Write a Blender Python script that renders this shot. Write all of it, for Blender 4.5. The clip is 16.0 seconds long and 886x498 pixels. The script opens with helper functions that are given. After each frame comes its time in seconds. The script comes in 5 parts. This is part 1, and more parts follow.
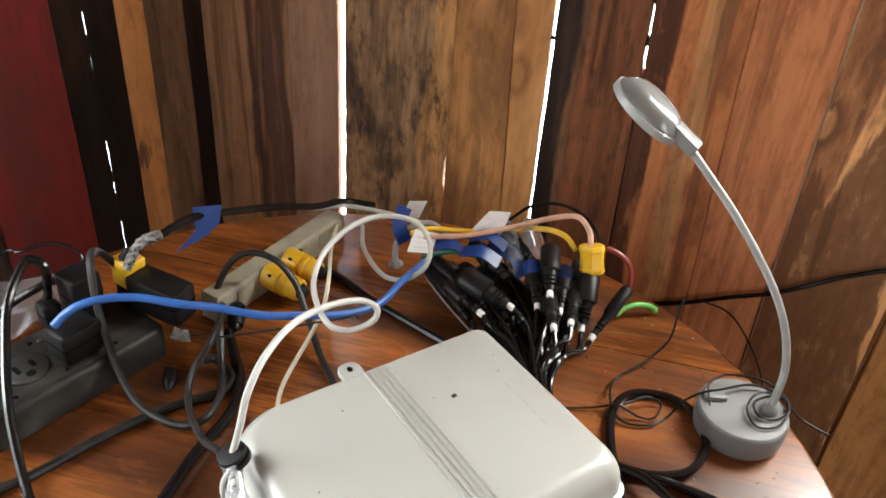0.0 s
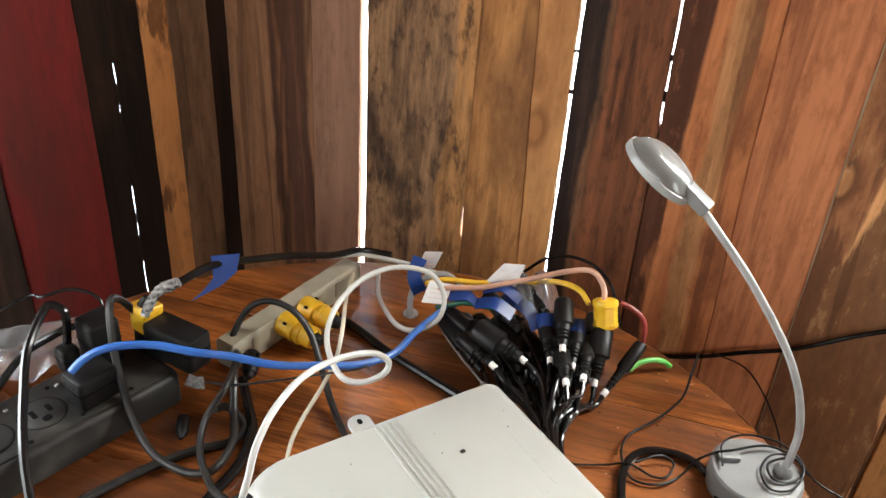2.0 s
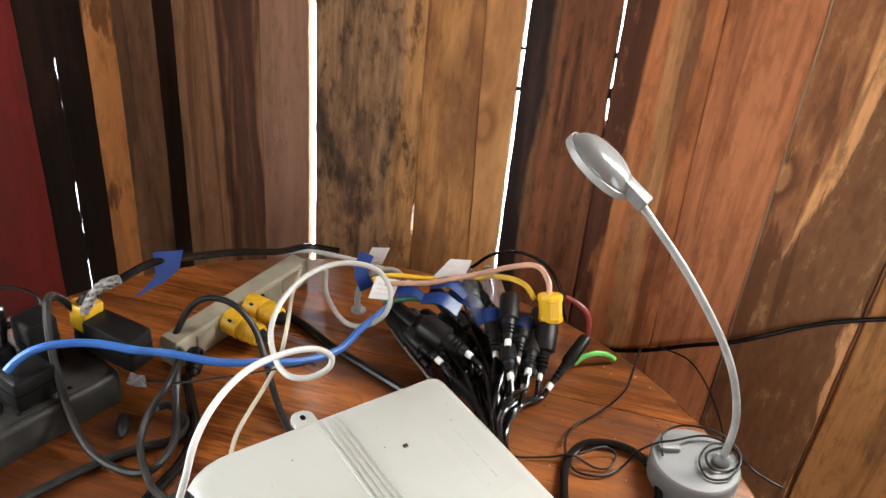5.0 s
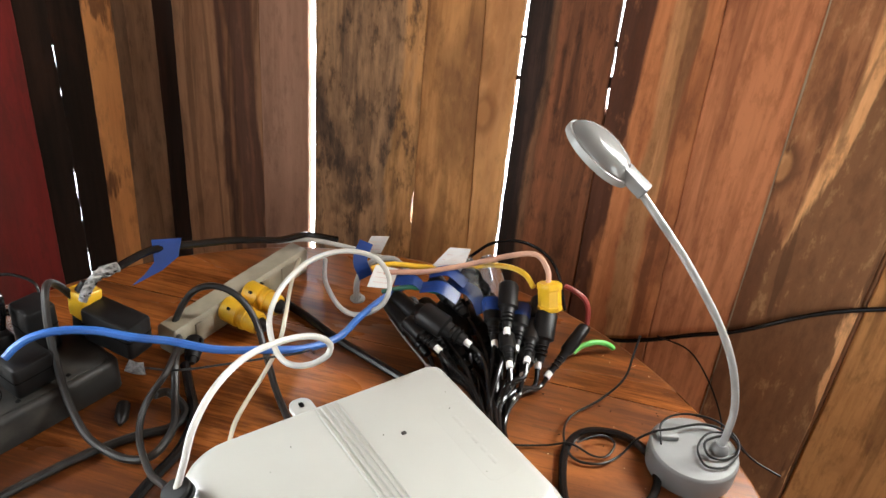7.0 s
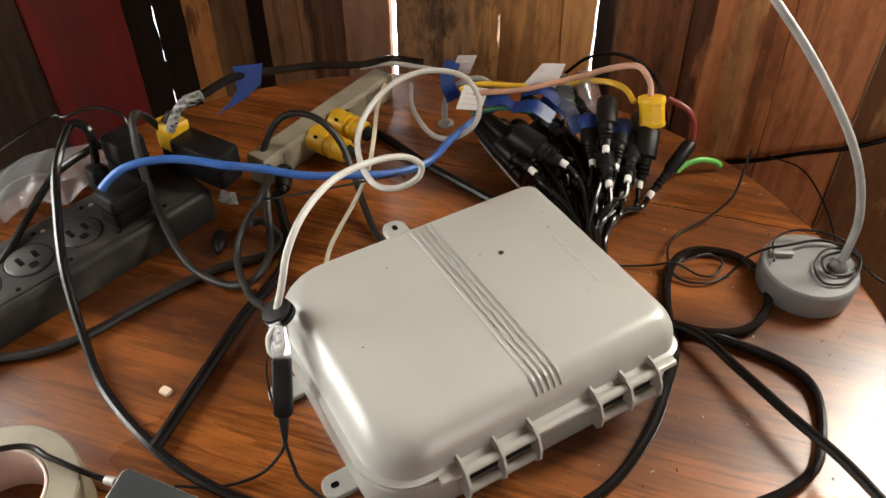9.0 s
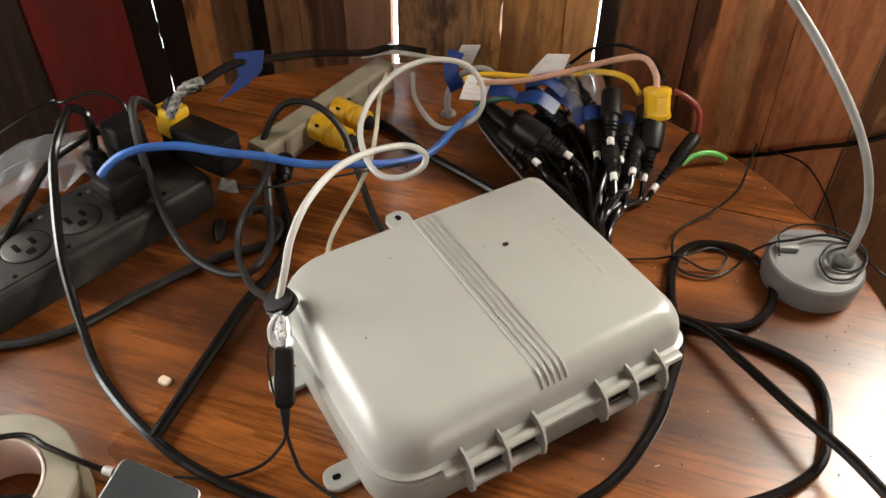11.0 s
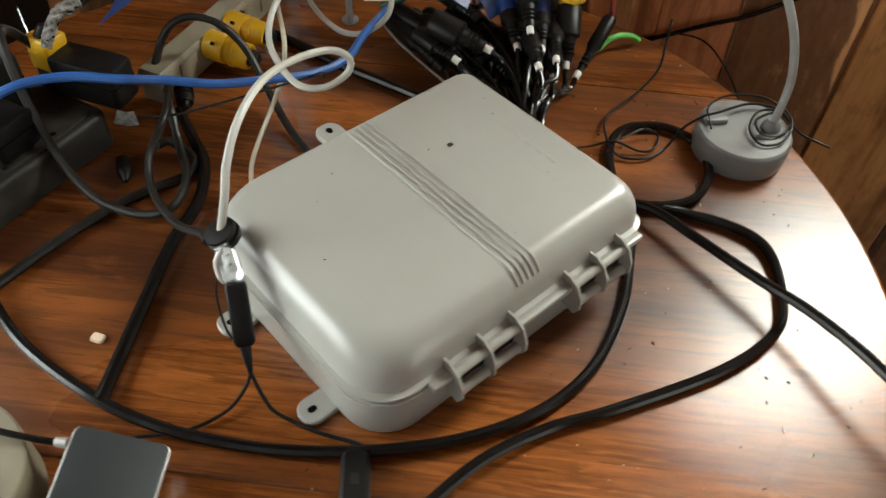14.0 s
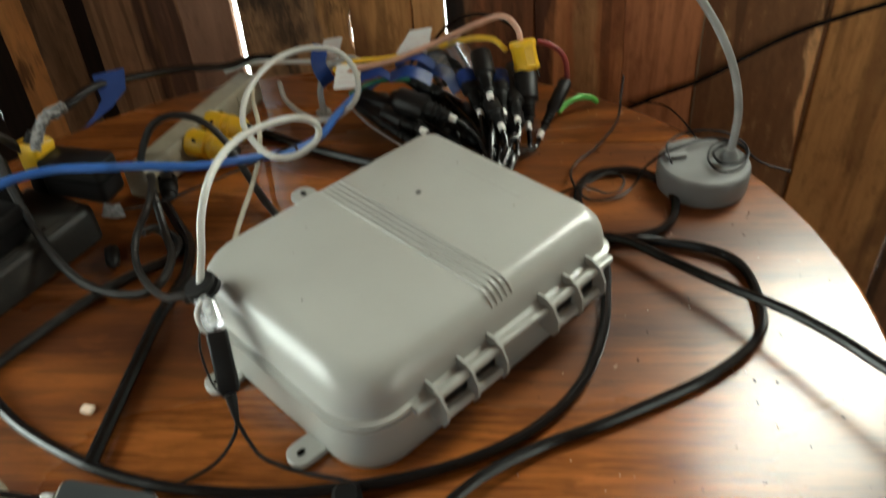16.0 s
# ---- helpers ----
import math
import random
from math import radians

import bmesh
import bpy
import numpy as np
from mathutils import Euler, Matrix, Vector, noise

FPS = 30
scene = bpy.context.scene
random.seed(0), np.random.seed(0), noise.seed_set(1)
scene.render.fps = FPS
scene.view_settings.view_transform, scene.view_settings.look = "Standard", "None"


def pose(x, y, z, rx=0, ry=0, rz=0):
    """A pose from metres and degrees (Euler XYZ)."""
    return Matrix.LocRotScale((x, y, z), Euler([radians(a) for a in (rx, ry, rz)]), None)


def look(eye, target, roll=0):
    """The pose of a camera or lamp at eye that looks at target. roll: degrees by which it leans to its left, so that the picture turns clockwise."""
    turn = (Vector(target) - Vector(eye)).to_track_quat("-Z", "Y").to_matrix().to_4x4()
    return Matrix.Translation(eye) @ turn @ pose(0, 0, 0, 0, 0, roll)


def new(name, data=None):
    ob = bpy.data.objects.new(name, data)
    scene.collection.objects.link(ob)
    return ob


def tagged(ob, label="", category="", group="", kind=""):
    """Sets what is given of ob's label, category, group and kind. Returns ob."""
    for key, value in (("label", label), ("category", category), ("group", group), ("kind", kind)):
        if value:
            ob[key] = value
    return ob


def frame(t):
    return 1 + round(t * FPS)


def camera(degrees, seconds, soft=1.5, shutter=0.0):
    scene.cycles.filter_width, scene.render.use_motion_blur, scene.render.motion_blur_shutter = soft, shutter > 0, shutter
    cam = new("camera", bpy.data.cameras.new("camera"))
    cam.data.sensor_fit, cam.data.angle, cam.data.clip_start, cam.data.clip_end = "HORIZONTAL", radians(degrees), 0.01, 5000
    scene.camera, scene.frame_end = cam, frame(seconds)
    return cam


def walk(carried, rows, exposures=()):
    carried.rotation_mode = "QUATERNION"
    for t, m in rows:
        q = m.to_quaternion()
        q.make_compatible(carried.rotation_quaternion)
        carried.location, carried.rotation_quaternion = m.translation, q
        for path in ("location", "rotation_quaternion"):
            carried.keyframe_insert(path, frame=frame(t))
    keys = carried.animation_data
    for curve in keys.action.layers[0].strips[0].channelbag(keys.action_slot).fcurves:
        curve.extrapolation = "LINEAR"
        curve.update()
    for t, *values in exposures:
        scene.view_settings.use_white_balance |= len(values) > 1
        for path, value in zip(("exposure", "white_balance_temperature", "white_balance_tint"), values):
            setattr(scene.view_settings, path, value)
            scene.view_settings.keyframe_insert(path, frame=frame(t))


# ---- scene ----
cam = camera(57.5, 16.0, shutter=0.4)
PATH = [
    (0.0, -0.1232, -0.2864, 0.6128, 55.98, -3.66, -33.58),
    (0.5, -0.1205, -0.2885, 0.6229, 57.96, -3.19, -32.22),
    (1.0, -0.1222, -0.2892, 0.6280, 58.60, -3.43, -31.90),
    (1.5, -0.1166, -0.2946, 0.6315, 58.72, -3.16, -32.04),
    (2.0, -0.1147, -0.2904, 0.6298, 58.66, -3.64, -31.64),
    (2.5, -0.1116, -0.2917, 0.6290, 58.37, -3.88, -31.90),
    (3.0, -0.1124, -0.2921, 0.6295, 58.28, -4.24, -31.98),
    (3.5, -0.1118, -0.2950, 0.6297, 58.66, -4.20, -32.53),
    (4.0, -0.1051, -0.2984, 0.6308, 58.85, -4.55, -33.70),
    (4.5, -0.1024, -0.3012, 0.6306, 58.86, -4.84, -34.15),
    (7.0, -0.1009, -0.3046, 0.6254, 58.14, -4.96, -34.07),
    (7.5, -0.0949, -0.3013, 0.6251, 57.68, -4.83, -33.97),
    (8.0, -0.0833, -0.2983, 0.6037, 51.88, -2.15, -33.68),
    (8.5, -0.0912, -0.2945, 0.5816, 47.53, 0.17, -31.65),
    (9.0, -0.0968, -0.2884, 0.5810, 47.03, 0.18, -30.36),
    (9.2, -0.0958, -0.2912, 0.5818, 47.45, -0.22, -30.26),
    (11.3, -0.1030, -0.2790, 0.5685, 46.06, -0.70, -30.27),
    (11.5, -0.1032, -0.2804, 0.5641, 45.59, -0.55, -29.94),
    (12.0, -0.1043, -0.2812, 0.5644, 44.87, -1.23, -29.61),
    (12.5, -0.1012, -0.2750, 0.5508, 42.94, -1.45, -29.71),
    (13.0, -0.0903, -0.2854, 0.5380, 41.64, -0.88, -31.30),
    (13.5, -0.0865, -0.2886, 0.5435, 42.19, -0.43, -34.79),
    (14.0, -0.1448, -0.2299, 0.5356, 41.46, -2.07, -41.57),
    (14.5, -0.2484, -0.1563, 0.5342, 40.63, -5.83, -49.41),
    (15.0, -0.2671, -0.1935, 0.5206, 40.09, -5.15, -51.88),
    (15.2, -0.2557, -0.2275, 0.5018, 39.47, -3.17, -50.22),
    (15.5, -0.2361, -0.2628, 0.4890, 42.73, -2.14, -49.19),
    (16.0, -0.1703, -0.3005, 0.4898, 51.19, 2.82, -45.09),
]
walk(cam, [(t, pose(x, y, z, rx, ry, rz)) for t, x, y, z, rx, ry, rz in PATH],
     [(0.0, 0.68, 6250, 5), (0.5, 0.68, 6250, 5), (2.0, 0.88, 6200, 5), (7.5, 0.94, 6200, 5), (8.5, 0.32, 6850, 7), (9.0, 0.30, 6850, 7), (13.0, 0.20, 6750, 5), (14.5, -0.12, 6400, -4), (16.0, -0.18, 6450, -7)])

# ---- light ----
world = bpy.data.worlds.new("world")
scene.world = world
world.use_nodes = True
wn = world.node_tree
sky = wn.nodes.new("ShaderNodeTexSky")
sky.sky_type, sky.sun_disc = "NISHITA", False
sky.sun_elevation, sky.sun_rotation = radians(40), radians(120)
wn.links.new(sky.outputs[0], wn.nodes["Background"].inputs[0])
wn.nodes["Background"].inputs[1].default_value = 0.12

# the plan: the right wall runs along WD from the corner, the left wall along -WN
WD, WN = Vector((0.529, -0.8485, 0)), Vector((0.8485, 0.529, 0))
CORNER = Vector((0.321, 1.100, 0))
FLOOR, CEILING = -0.74, 1.65


def window_light(name, centre, facing, width, height, watts, colour):
    lamp = bpy.data.lights.new(name, "AREA")
    lamp.shape, lamp.size, lamp.size_y, lamp.energy, lamp.color = "RECTANGLE", width, height, watts, colour
    ob = new(name, lamp)
    ob.matrix_world = look(centre, Vector(centre) + Vector(facing))
    return ob


# ---- materials ----
def material(name, colour, rough=0.5, metal=0.0, coat=0.0, vary=0.12, scale=40.0, bump=0.05, spec=0.5, dust=0.0, rvar=0.1):
    m = bpy.data.materials.new(name)
    m.use_nodes = True
    nt = m.node_tree
    b = nt.nodes["Principled BSDF"]
    tc = nt.nodes.new("ShaderNodeTexCoord")
    n1 = nt.nodes.new("ShaderNodeTexNoise")
    n1.inputs["Scale"].default_value, n1.inputs["Detail"].default_value = scale, 6
    n2 = nt.nodes.new("ShaderNodeTexNoise")
    n2.inputs["Scale"].default_value, n2.inputs["Detail"].default_value = scale * 9, 3
    nt.links.new(tc.outputs["Object"], n1.inputs["Vector"])
    nt.links.new(tc.outputs["Object"], n2.inputs["Vector"])
    ramp = nt.nodes.new("ShaderNodeValToRGB")
    lo = [max(0.0, c * (1 - vary * 1.6)) for c in colour]
    hi = [min(1.0, c * (1 + vary)) for c in colour]
    ramp.color_ramp.elements[0].color, ramp.color_ramp.elements[1].color = (*lo, 1), (*hi, 1)
    ramp.color_ramp.elements[0].position, ramp.color_ramp.elements[1].position = 0.3, 0.65
    nt.links.new(n1.outputs["Fac"], ramp.inputs[0])
    out = ramp.outputs[0]
    if dust:
        mix = nt.nodes.new("ShaderNodeMix")
        mix.data_type = "RGBA"
        r2 = nt.nodes.new("ShaderNodeMapRange")
        r2.inputs["From Min"].default_value, r2.inputs["From Max"].default_value = 0.5, 0.8
        r2.inputs["To Max"].default_value = dust
        nt.links.new(n1.outputs["Fac"], r2.inputs[0])
        nt.links.new(r2.outputs[0], mix.inputs[0])
        nt.links.new(out, mix.inputs[6])
        mix.inputs[7].default_value = (0.33, 0.29, 0.24, 1)
        out = mix.outputs[2]
    nt.links.new(out, b.inputs["Base Color"])
    rr = nt.nodes.new("ShaderNodeMapRange")
    rr.inputs["To Min"].default_value, rr.inputs["To Max"].default_value = max(0.03, rough - rvar), min(1.0, rough + rvar)
    nt.links.new(n1.outputs["Fac"], rr.inputs[0])
    nt.links.new(rr.outputs[0], b.inputs["Roughness"])
    b.inputs["Metallic"].default_value, b.inputs["Specular IOR Level"].default_value = metal, spec
    b.inputs["Coat Weight"].default_value, b.inputs["Coat Roughness"].default_value = coat, 0.2
    if bump:
        bp = nt.nodes.new("ShaderNodeBump")
        bp.inputs["Strength"].default_value, bp.inputs["Distance"].default_value = bump, 0.001
        nt.links.new(n2.outputs["Fac"], bp.inputs["Height"])
        nt.links.new(bp.outputs[0], b.inputs["Normal"])
    return m


def wood(name, light, dark, stain, amount, rough=0.75, grain=(1, 1, 1), turn=0.0, coat=0.0, fine=90.0, figure=7.0, bump=0.35, streak=0.0, knots=0.0, bands=(), spec=0.5, edge=(0.5, 0.6), pores=21.0, broad=0.5, speckle=0.0, wear=0.0):
    """Sawn wood: long fibres, broad figure, blotched stains; grain stretches the pattern along one axis."""
    m = bpy.data.materials.new(name)
    m.use_nodes = True
    nt = m.node_tree
    new_node, link = nt.nodes.new, nt.links.new
    b = nt.nodes["Principled BSDF"]
    tc, info, mp, mp2 = new_node("ShaderNodeTexCoord"), new_node("ShaderNodeObjectInfo"), new_node("ShaderNodeMapping"), new_node("ShaderNodeMapping")
    shift = new_node("ShaderNodeVectorMath")
    shift.operation = "MULTIPLY_ADD"
    shift.inputs[1].default_value = (13.0, 17.0, 11.0)
    link(info.outputs["Random"], shift.inputs[0])
    link(tc.outputs["Object"], shift.inputs[2])
    mp.vector_type = mp2.vector_type = "TEXTURE"
    mp.inputs["Rotation"].default_value = mp2.inputs["Rotation"].default_value = (0, 0, -turn)
    mp.inputs["Scale"].default_value = [1 / g for g in grain]
    mp2.inputs["Scale"].default_value = [1 / (0.3 + 0.7 * g) for g in grain]
    link(shift.outputs[0], mp.inputs["Vector"])
    link(shift.outputs[0], mp2.inputs["Vector"])
    fib, fig, blot = new_node("ShaderNodeTexNoise"), new_node("ShaderNodeTexNoise"), new_node("ShaderNodeTexNoise")
    fib.inputs["Scale"].default_value, fib.inputs["Detail"].default_value, fib.inputs["Roughness"].default_value = fine, 8, 0.65
    fig.inputs["Scale"].default_value, fig.inputs["Detail"].default_value, fig.inputs["Distortion"].default_value = figure, 5, 1.6
    blot.inputs["Scale"].default_value, blot.inputs["Detail"].default_value, blot.inputs["Distortion"].default_value = 4.5, 7, 0.9
    link(mp.outputs[0], fib.inputs["Vector"])
    link(mp.outputs[0], fig.inputs["Vector"])
    link(mp2.outputs[0], blot.inputs["Vector"])
    add = new_node("ShaderNodeMix")
    add.inputs[0].default_value = broad
    link(fib.outputs["Fac"], add.inputs[2])
    link(fig.outputs["Fac"], add.inputs[3])
    ramp = new_node("ShaderNodeValToRGB")
    ramp.color_ramp.elements[0].color, ramp.color_ramp.elements[0].position = (*dark, 1), 0.41
    ramp.color_ramp.elements[1].color, ramp.color_ramp.elements[1].position = (*light, 1), 0.585
    link(add.outputs[0], ramp.inputs[0])
    colour = ramp.outputs[0]

    def lay(fac, col, under):
        mix = new_node("ShaderNodeMix")
        mix.data_type = "RGBA"
        link(fac, mix.inputs[0])
        link(under, mix.inputs[6])
        if isinstance(col, tuple):
            mix.inputs[7].default_value = (*col, 1)
        else:
            link(col, mix.inputs[7])
        return mix.outputs[2]

    def ranged(value, lo, hi, top):
        r = new_node("ShaderNodeMapRange")
        r.inputs["From Min"].default_value, r.inputs["From Max"].default_value, r.inputs["To Max"].default_value = lo, hi, top
        link(value, r.inputs[0])
        return r.outputs[0]

    def calc(op, a, c):
        n = new_node("ShaderNodeMath")
        n.operation = op
        for k, v in enumerate((a, c)):
            if isinstance(v, (int, float)):
                n.inputs[k].default_value = v
            else:
                link(v, n.inputs[k])
        return n.outputs[0]

    # bands of other tones, such as heartwood and sapwood, with wandering edges
    if bands:
        sep = new_node("ShaderNodeSeparateXYZ")
        link(tc.outputs["Object"], sep.inputs[0])
        wander = calc("ADD", sep.outputs[0], calc("MULTIPLY", calc("SUBTRACT", blot.outputs["Fac"], 0.5), 0.13))
        for xa, xb, col, amt in bands:
            inside = calc("MULTIPLY", ranged(wander, xa - 0.003, xa + 0.004, 1.0), ranged(wander, xb + 0.004, xb - 0.003, amt))
            r2 = new_node("ShaderNodeValToRGB")
            r2.color_ramp.elements[0].color, r2.color_ramp.elements[0].position = (*[c * 0.5 for c in col], 1), 0.41
            r2.color_ramp.elements[1].color, r2.color_ramp.elements[1].position = (*col, 1), 0.585
            link(add.outputs[0], r2.inputs[0])
            colour = lay(inside, r2.outputs[0], colour)
    colour = lay(ranged(calc("ADD", blot.outputs["Fac"], calc("MULTIPLY", calc("SUBTRACT", fib.outputs["Fac"], 0.5), 0.16)), edge[0], edge[1], amount), stain, colour)
    if streak:
        st = new_node("ShaderNodeTexNoise")
        st.inputs["Scale"].default_value, st.inputs["Detail"].default_value, st.inputs["Distortion"].default_value = pores, 5, 0.7
        link(mp.outputs[0], st.inputs["Vector"])
        colour = lay(ranged(st.outputs["Fac"], 0.56, 0.60, streak), tuple(c * 0.55 for c in stain), colour)
    if knots:
        wob = new_node("ShaderNodeVectorMath")
        wob.operation = "MULTIPLY_ADD"
        wob.inputs[1].default_value = (0.03, 0.03, 0.08)
        link(blot.outputs["Color"], wob.inputs[0])
        link(shift.outputs[0], wob.inputs[2])
        mp3 = new_node("ShaderNodeMapping")
        mp3.inputs["Scale"].default_value = (1, 1, 0.55)
        link(wob.outputs[0], mp3.inputs["Vector"])
        vo = new_node("ShaderNodeTexVoronoi")
        vo.inputs["Scale"].default_value = 6.0
        link(mp3.outputs[0], vo.inputs["Vector"])
        colour = lay(ranged(vo.outputs["Distance"], 0.16, 0.10, knots), tuple(c * 0.7 for c in stain), colour)
        colour = lay(ranged(vo.outputs["Distance"], 0.085, 0.06, knots * 0.8), dark, colour)
    if speckle:
        sp = new_node("ShaderNodeTexNoise")
        sp.inputs["Scale"].default_value, sp.inputs["Detail"].default_value, sp.inputs["Roughness"].default_value = 48.0, 9, 0.72
        link(mp2.outputs[0], sp.inputs["Vector"])
        colour = lay(ranged(sp.outputs["Fac"], 0.50, 0.36, speckle), tuple(c * 0.8 for c in stain), colour)
        colour = lay(ranged(sp.outputs["Fac"], 0.56, 0.68, speckle * 0.5), tuple(min(1.0, c * 1.25) for c in light), colour)
    link(colour, b.inputs["Base Color"])
    b.inputs["Specular IOR Level"].default_value = spec
    rr = new_node("ShaderNodeMapRange")
    rr.inputs["To Min"].default_value, rr.inputs["To Max"].default_value = max(0.05, rough - 0.13), min(1.0, rough + 0.13)
    if wear:
        rr.inputs["From Min"].default_value, rr.inputs["From Max"].default_value = 0.35, 0.65
        rr.inputs["To Min"].default_value, rr.inputs["To Max"].default_value = rough - wear, rough + wear
    link((blot if wear else fib).outputs["Fac"], rr.inputs[0])
    link(rr.outputs[0], b.inputs["Roughness"])
    b.inputs["Coat Weight"].default_value, b.inputs["Coat Roughness"].default_value = coat, 0.25
    bp = new_node("ShaderNodeBump")
    bp.inputs["Strength"].default_value, bp.inputs["Distance"].default_value = bump, 0.002
    link(add.outputs[0], bp.inputs["Height"])
    link(bp.outputs[0], b.inputs["Normal"])
    return m


UP = (1, 1, 0.07)
PLANK_ORANGE = wood("plank_orange", (0.56, 0.27, 0.095), (0.33, 0.14, 0.045), (0.15, 0.065, 0.028), 0.7, grain=UP, streak=0.35, knots=0.7, spec=0.25, speckle=0.45)
PLANK_PALE = wood("plank_pale", (0.74, 0.39, 0.155), (0.53, 0.24, 0.085), (0.30, 0.12, 0.045), 0.5, grain=UP, figure=4, streak=0.3, knots=0.6, spec=0.25, edge=(0.54, 0.62), speckle=0.3)
PLANK_BROWN = wood("plank_brown", (0.30, 0.15, 0.075), (0.15, 0.068, 0.033), (0.03, 0.016, 0.011), 0.85, grain=UP, streak=0.6, spec=0.25, speckle=0.5)
PLANK_GREY = wood("plank_grey", (0.44, 0.245, 0.12), (0.19, 0.11, 0.062), (0.055, 0.034, 0.024), 0.85, grain=(1, 1, 0.13), figure=16, spec=0.25, streak=0.4, knots=0.5, edge=(0.51, 0.56), bands=((0.424, 0.60, (0.60, 0.29, 0.10), 0.8),), speckle=0.85)
PLANK_TAN = wood("plank_tan", (0.497, 0.269, 0.145), (0.345, 0.179, 0.0938), (0.10, 0.05, 0.03), 0.5, grain=(1, 1, 0.06), streak=0.45, spec=0.25, edge=(0.54, 0.62), bands=((0.097, 0.178, (0.115, 0.055, 0.040), 0.9), (0.112, 0.124, (0.40, 0.20, 0.10), 0.75), (0.150, 0.157, (0.30, 0.14, 0.08), 0.6)), speckle=0.25)
PLANK_PLAIN = wood("plank_plain", (0.446, 0.252, 0.166), (0.338, 0.184, 0.118), (0.12, 0.06, 0.04), 0.4, grain=(1, 1, 0.06), streak=0.2, spec=0.25, edge=(0.56, 0.66), speckle=0.3)
PLANK_DARK = wood("plank_dark", (0.060, 0.031, 0.022), (0.022, 0.013, 0.010), (0.014, 0.009, 0.007), 0.75, grain=(1, 1, 0.06), spec=0.25, streak=0.5, edge=(0.55, 0.60), bands=((0.672, 0.683, (0.36, 0.17, 0.08), 0.6), (0.683, 0.85, (0.34, 0.125, 0.054), 0.9)), speckle=0.5)
PLANK_BLACK = wood("plank_black", (0.022, 0.013, 0.010), (0.010, 0.007, 0.005), (0.05, 0.022, 0.014), 0.4, grain=UP, rough=0.85, spec=0.15)
PLANK_RED = wood("plank_red", (0.575, 0.224, 0.0978), (0.31, 0.106, 0.0448), (0.20, 0.058, 0.024), 0.5, grain=UP, knots=0.75, streak=0.4, spec=0.25, edge=(0.55, 0.62), speckle=0.4)
# first band: a dark strip along the board's left edge
PLANK_STREAK = wood("plank_streak", (0.616, 0.242, 0.0935), (0.396, 0.138, 0.0517), (0.14, 0.046, 0.02), 0.55, grain=(1, 1, 0.05), streak=0.5, spec=0.25, edge=(0.56, 0.61), bands=((0.70, 0.803, (0.065, 0.024, 0.016), 0.92), (0.838, 0.878, (0.74, 0.38, 0.16), 0.75)), speckle=0.45)
PLANK_PATCH = wood("plank_patch", (0.864, 0.464, 0.205), (0.648, 0.308, 0.124), (0.14, 0.058, 0.027), 0.85, grain=(1, 1, 0.09), figure=5, streak=0.5, knots=0.7, spec=0.25, edge=(0.525, 0.55), bands=((0.95, 1.062, (0.36, 0.13, 0.058), 0.8),), speckle=0.45)
PLANK_PAINTED = wood("plank_painted", (0.19, 0.019, 0.0175), (0.13, 0.0135, 0.012), (0.07, 0.02, 0.016), 0.5, rough=0.8, grain=UP, bump=0.2, spec=0.25, edge=(0.55, 0.66), speckle=0.4)
PLANK_CREAM = wood("plank_amber", (0.66, 0.30, 0.105), (0.50, 0.205, 0.068), (0.07, 0.028, 0.016), 0.75, grain=UP, figure=5, streak=0.3, spec=0.25, edge=(0.61, 0.63), speckle=0.3)
PLANK_OLIVE = wood("plank_olive", (0.288, 0.168, 0.096), (0.18, 0.102, 0.0564), (0.045, 0.027, 0.018), 0.7, grain=UP, streak=0.4, spec=0.25, edge=(0.54, 0.64), speckle=0.4)
GRAIN_TURN = radians(48.2)
TABLE_WOOD = wood("table_wood", (0.34, 0.108, 0.024), (0.095, 0.027, 0.0066), (0.034, 0.0105, 0.0042), 0.65, rough=0.27, grain=(0.06, 1, 1), turn=GRAIN_TURN, coat=0.1, fine=150, figure=10, bump=0.14, streak=0.4, pores=150.0, edge=(0.48, 0.64), broad=0.6, speckle=0.3, wear=0.09, spec=0.42)
BARE_WOOD = wood("bare_wood", (0.36, 0.25, 0.15), (0.22, 0.14, 0.08), (0.12, 0.07, 0.04), 0.4, grain=UP)
FLOOR_WOOD = wood("floor_wood", (0.12, 0.075, 0.045), (0.06, 0.036, 0.022), (0.02, 0.014, 0.01), 0.7, grain=(0.1, 1, 1))
BOX_GREY = material("box_grey", (0.33, 0.325, 0.298), 0.29, vary=0.02, scale=14, bump=0.015, rvar=0.03)
BOX_PANEL = material("box_panel", (0.33, 0.325, 0.298), 0.34, vary=0.03, scale=30, bump=0.02)
STRIP_BLACK = material("strip_black", (0.018, 0.0165, 0.015), 0.5, spec=0.3, dust=0.12, scale=25)
BLACK = material("black_plastic", (0.0065, 0.006, 0.006), 0.42, spec=0.22, scale=60)
RUBBER = material("black_cable", (0.006, 0.0056, 0.0056), 0.22, spec=0.33, scale=60)
DUSTY = material("dusty_cable", (0.013, 0.0118, 0.011), 0.38, scale=60, spec=0.33, dust=0.05)
HOLE = material("dark_slot", (0.003, 0.003, 0.003), 0.8, bump=0, spec=0.05)
WHITE_CABLE = material("white_cable", (0.46, 0.45, 0.41), 0.4, vary=0.06)
CREAM = material("cream_cord", (0.50, 0.45, 0.33), 0.5)
GREY_CABLE = material("grey_cable", (0.30, 0.29, 0.28), 0.45)
BLUE_CABLE = material("blue_cable", (0.026, 0.105, 0.36), 0.4)
BLUE_TAPE = material("blue_tape", (0.007, 0.032, 0.155), 0.4, bump=0.2)
BLUE_PLASTIC = material("blue_plastic", (0.01, 0.085, 0.55), 0.33)
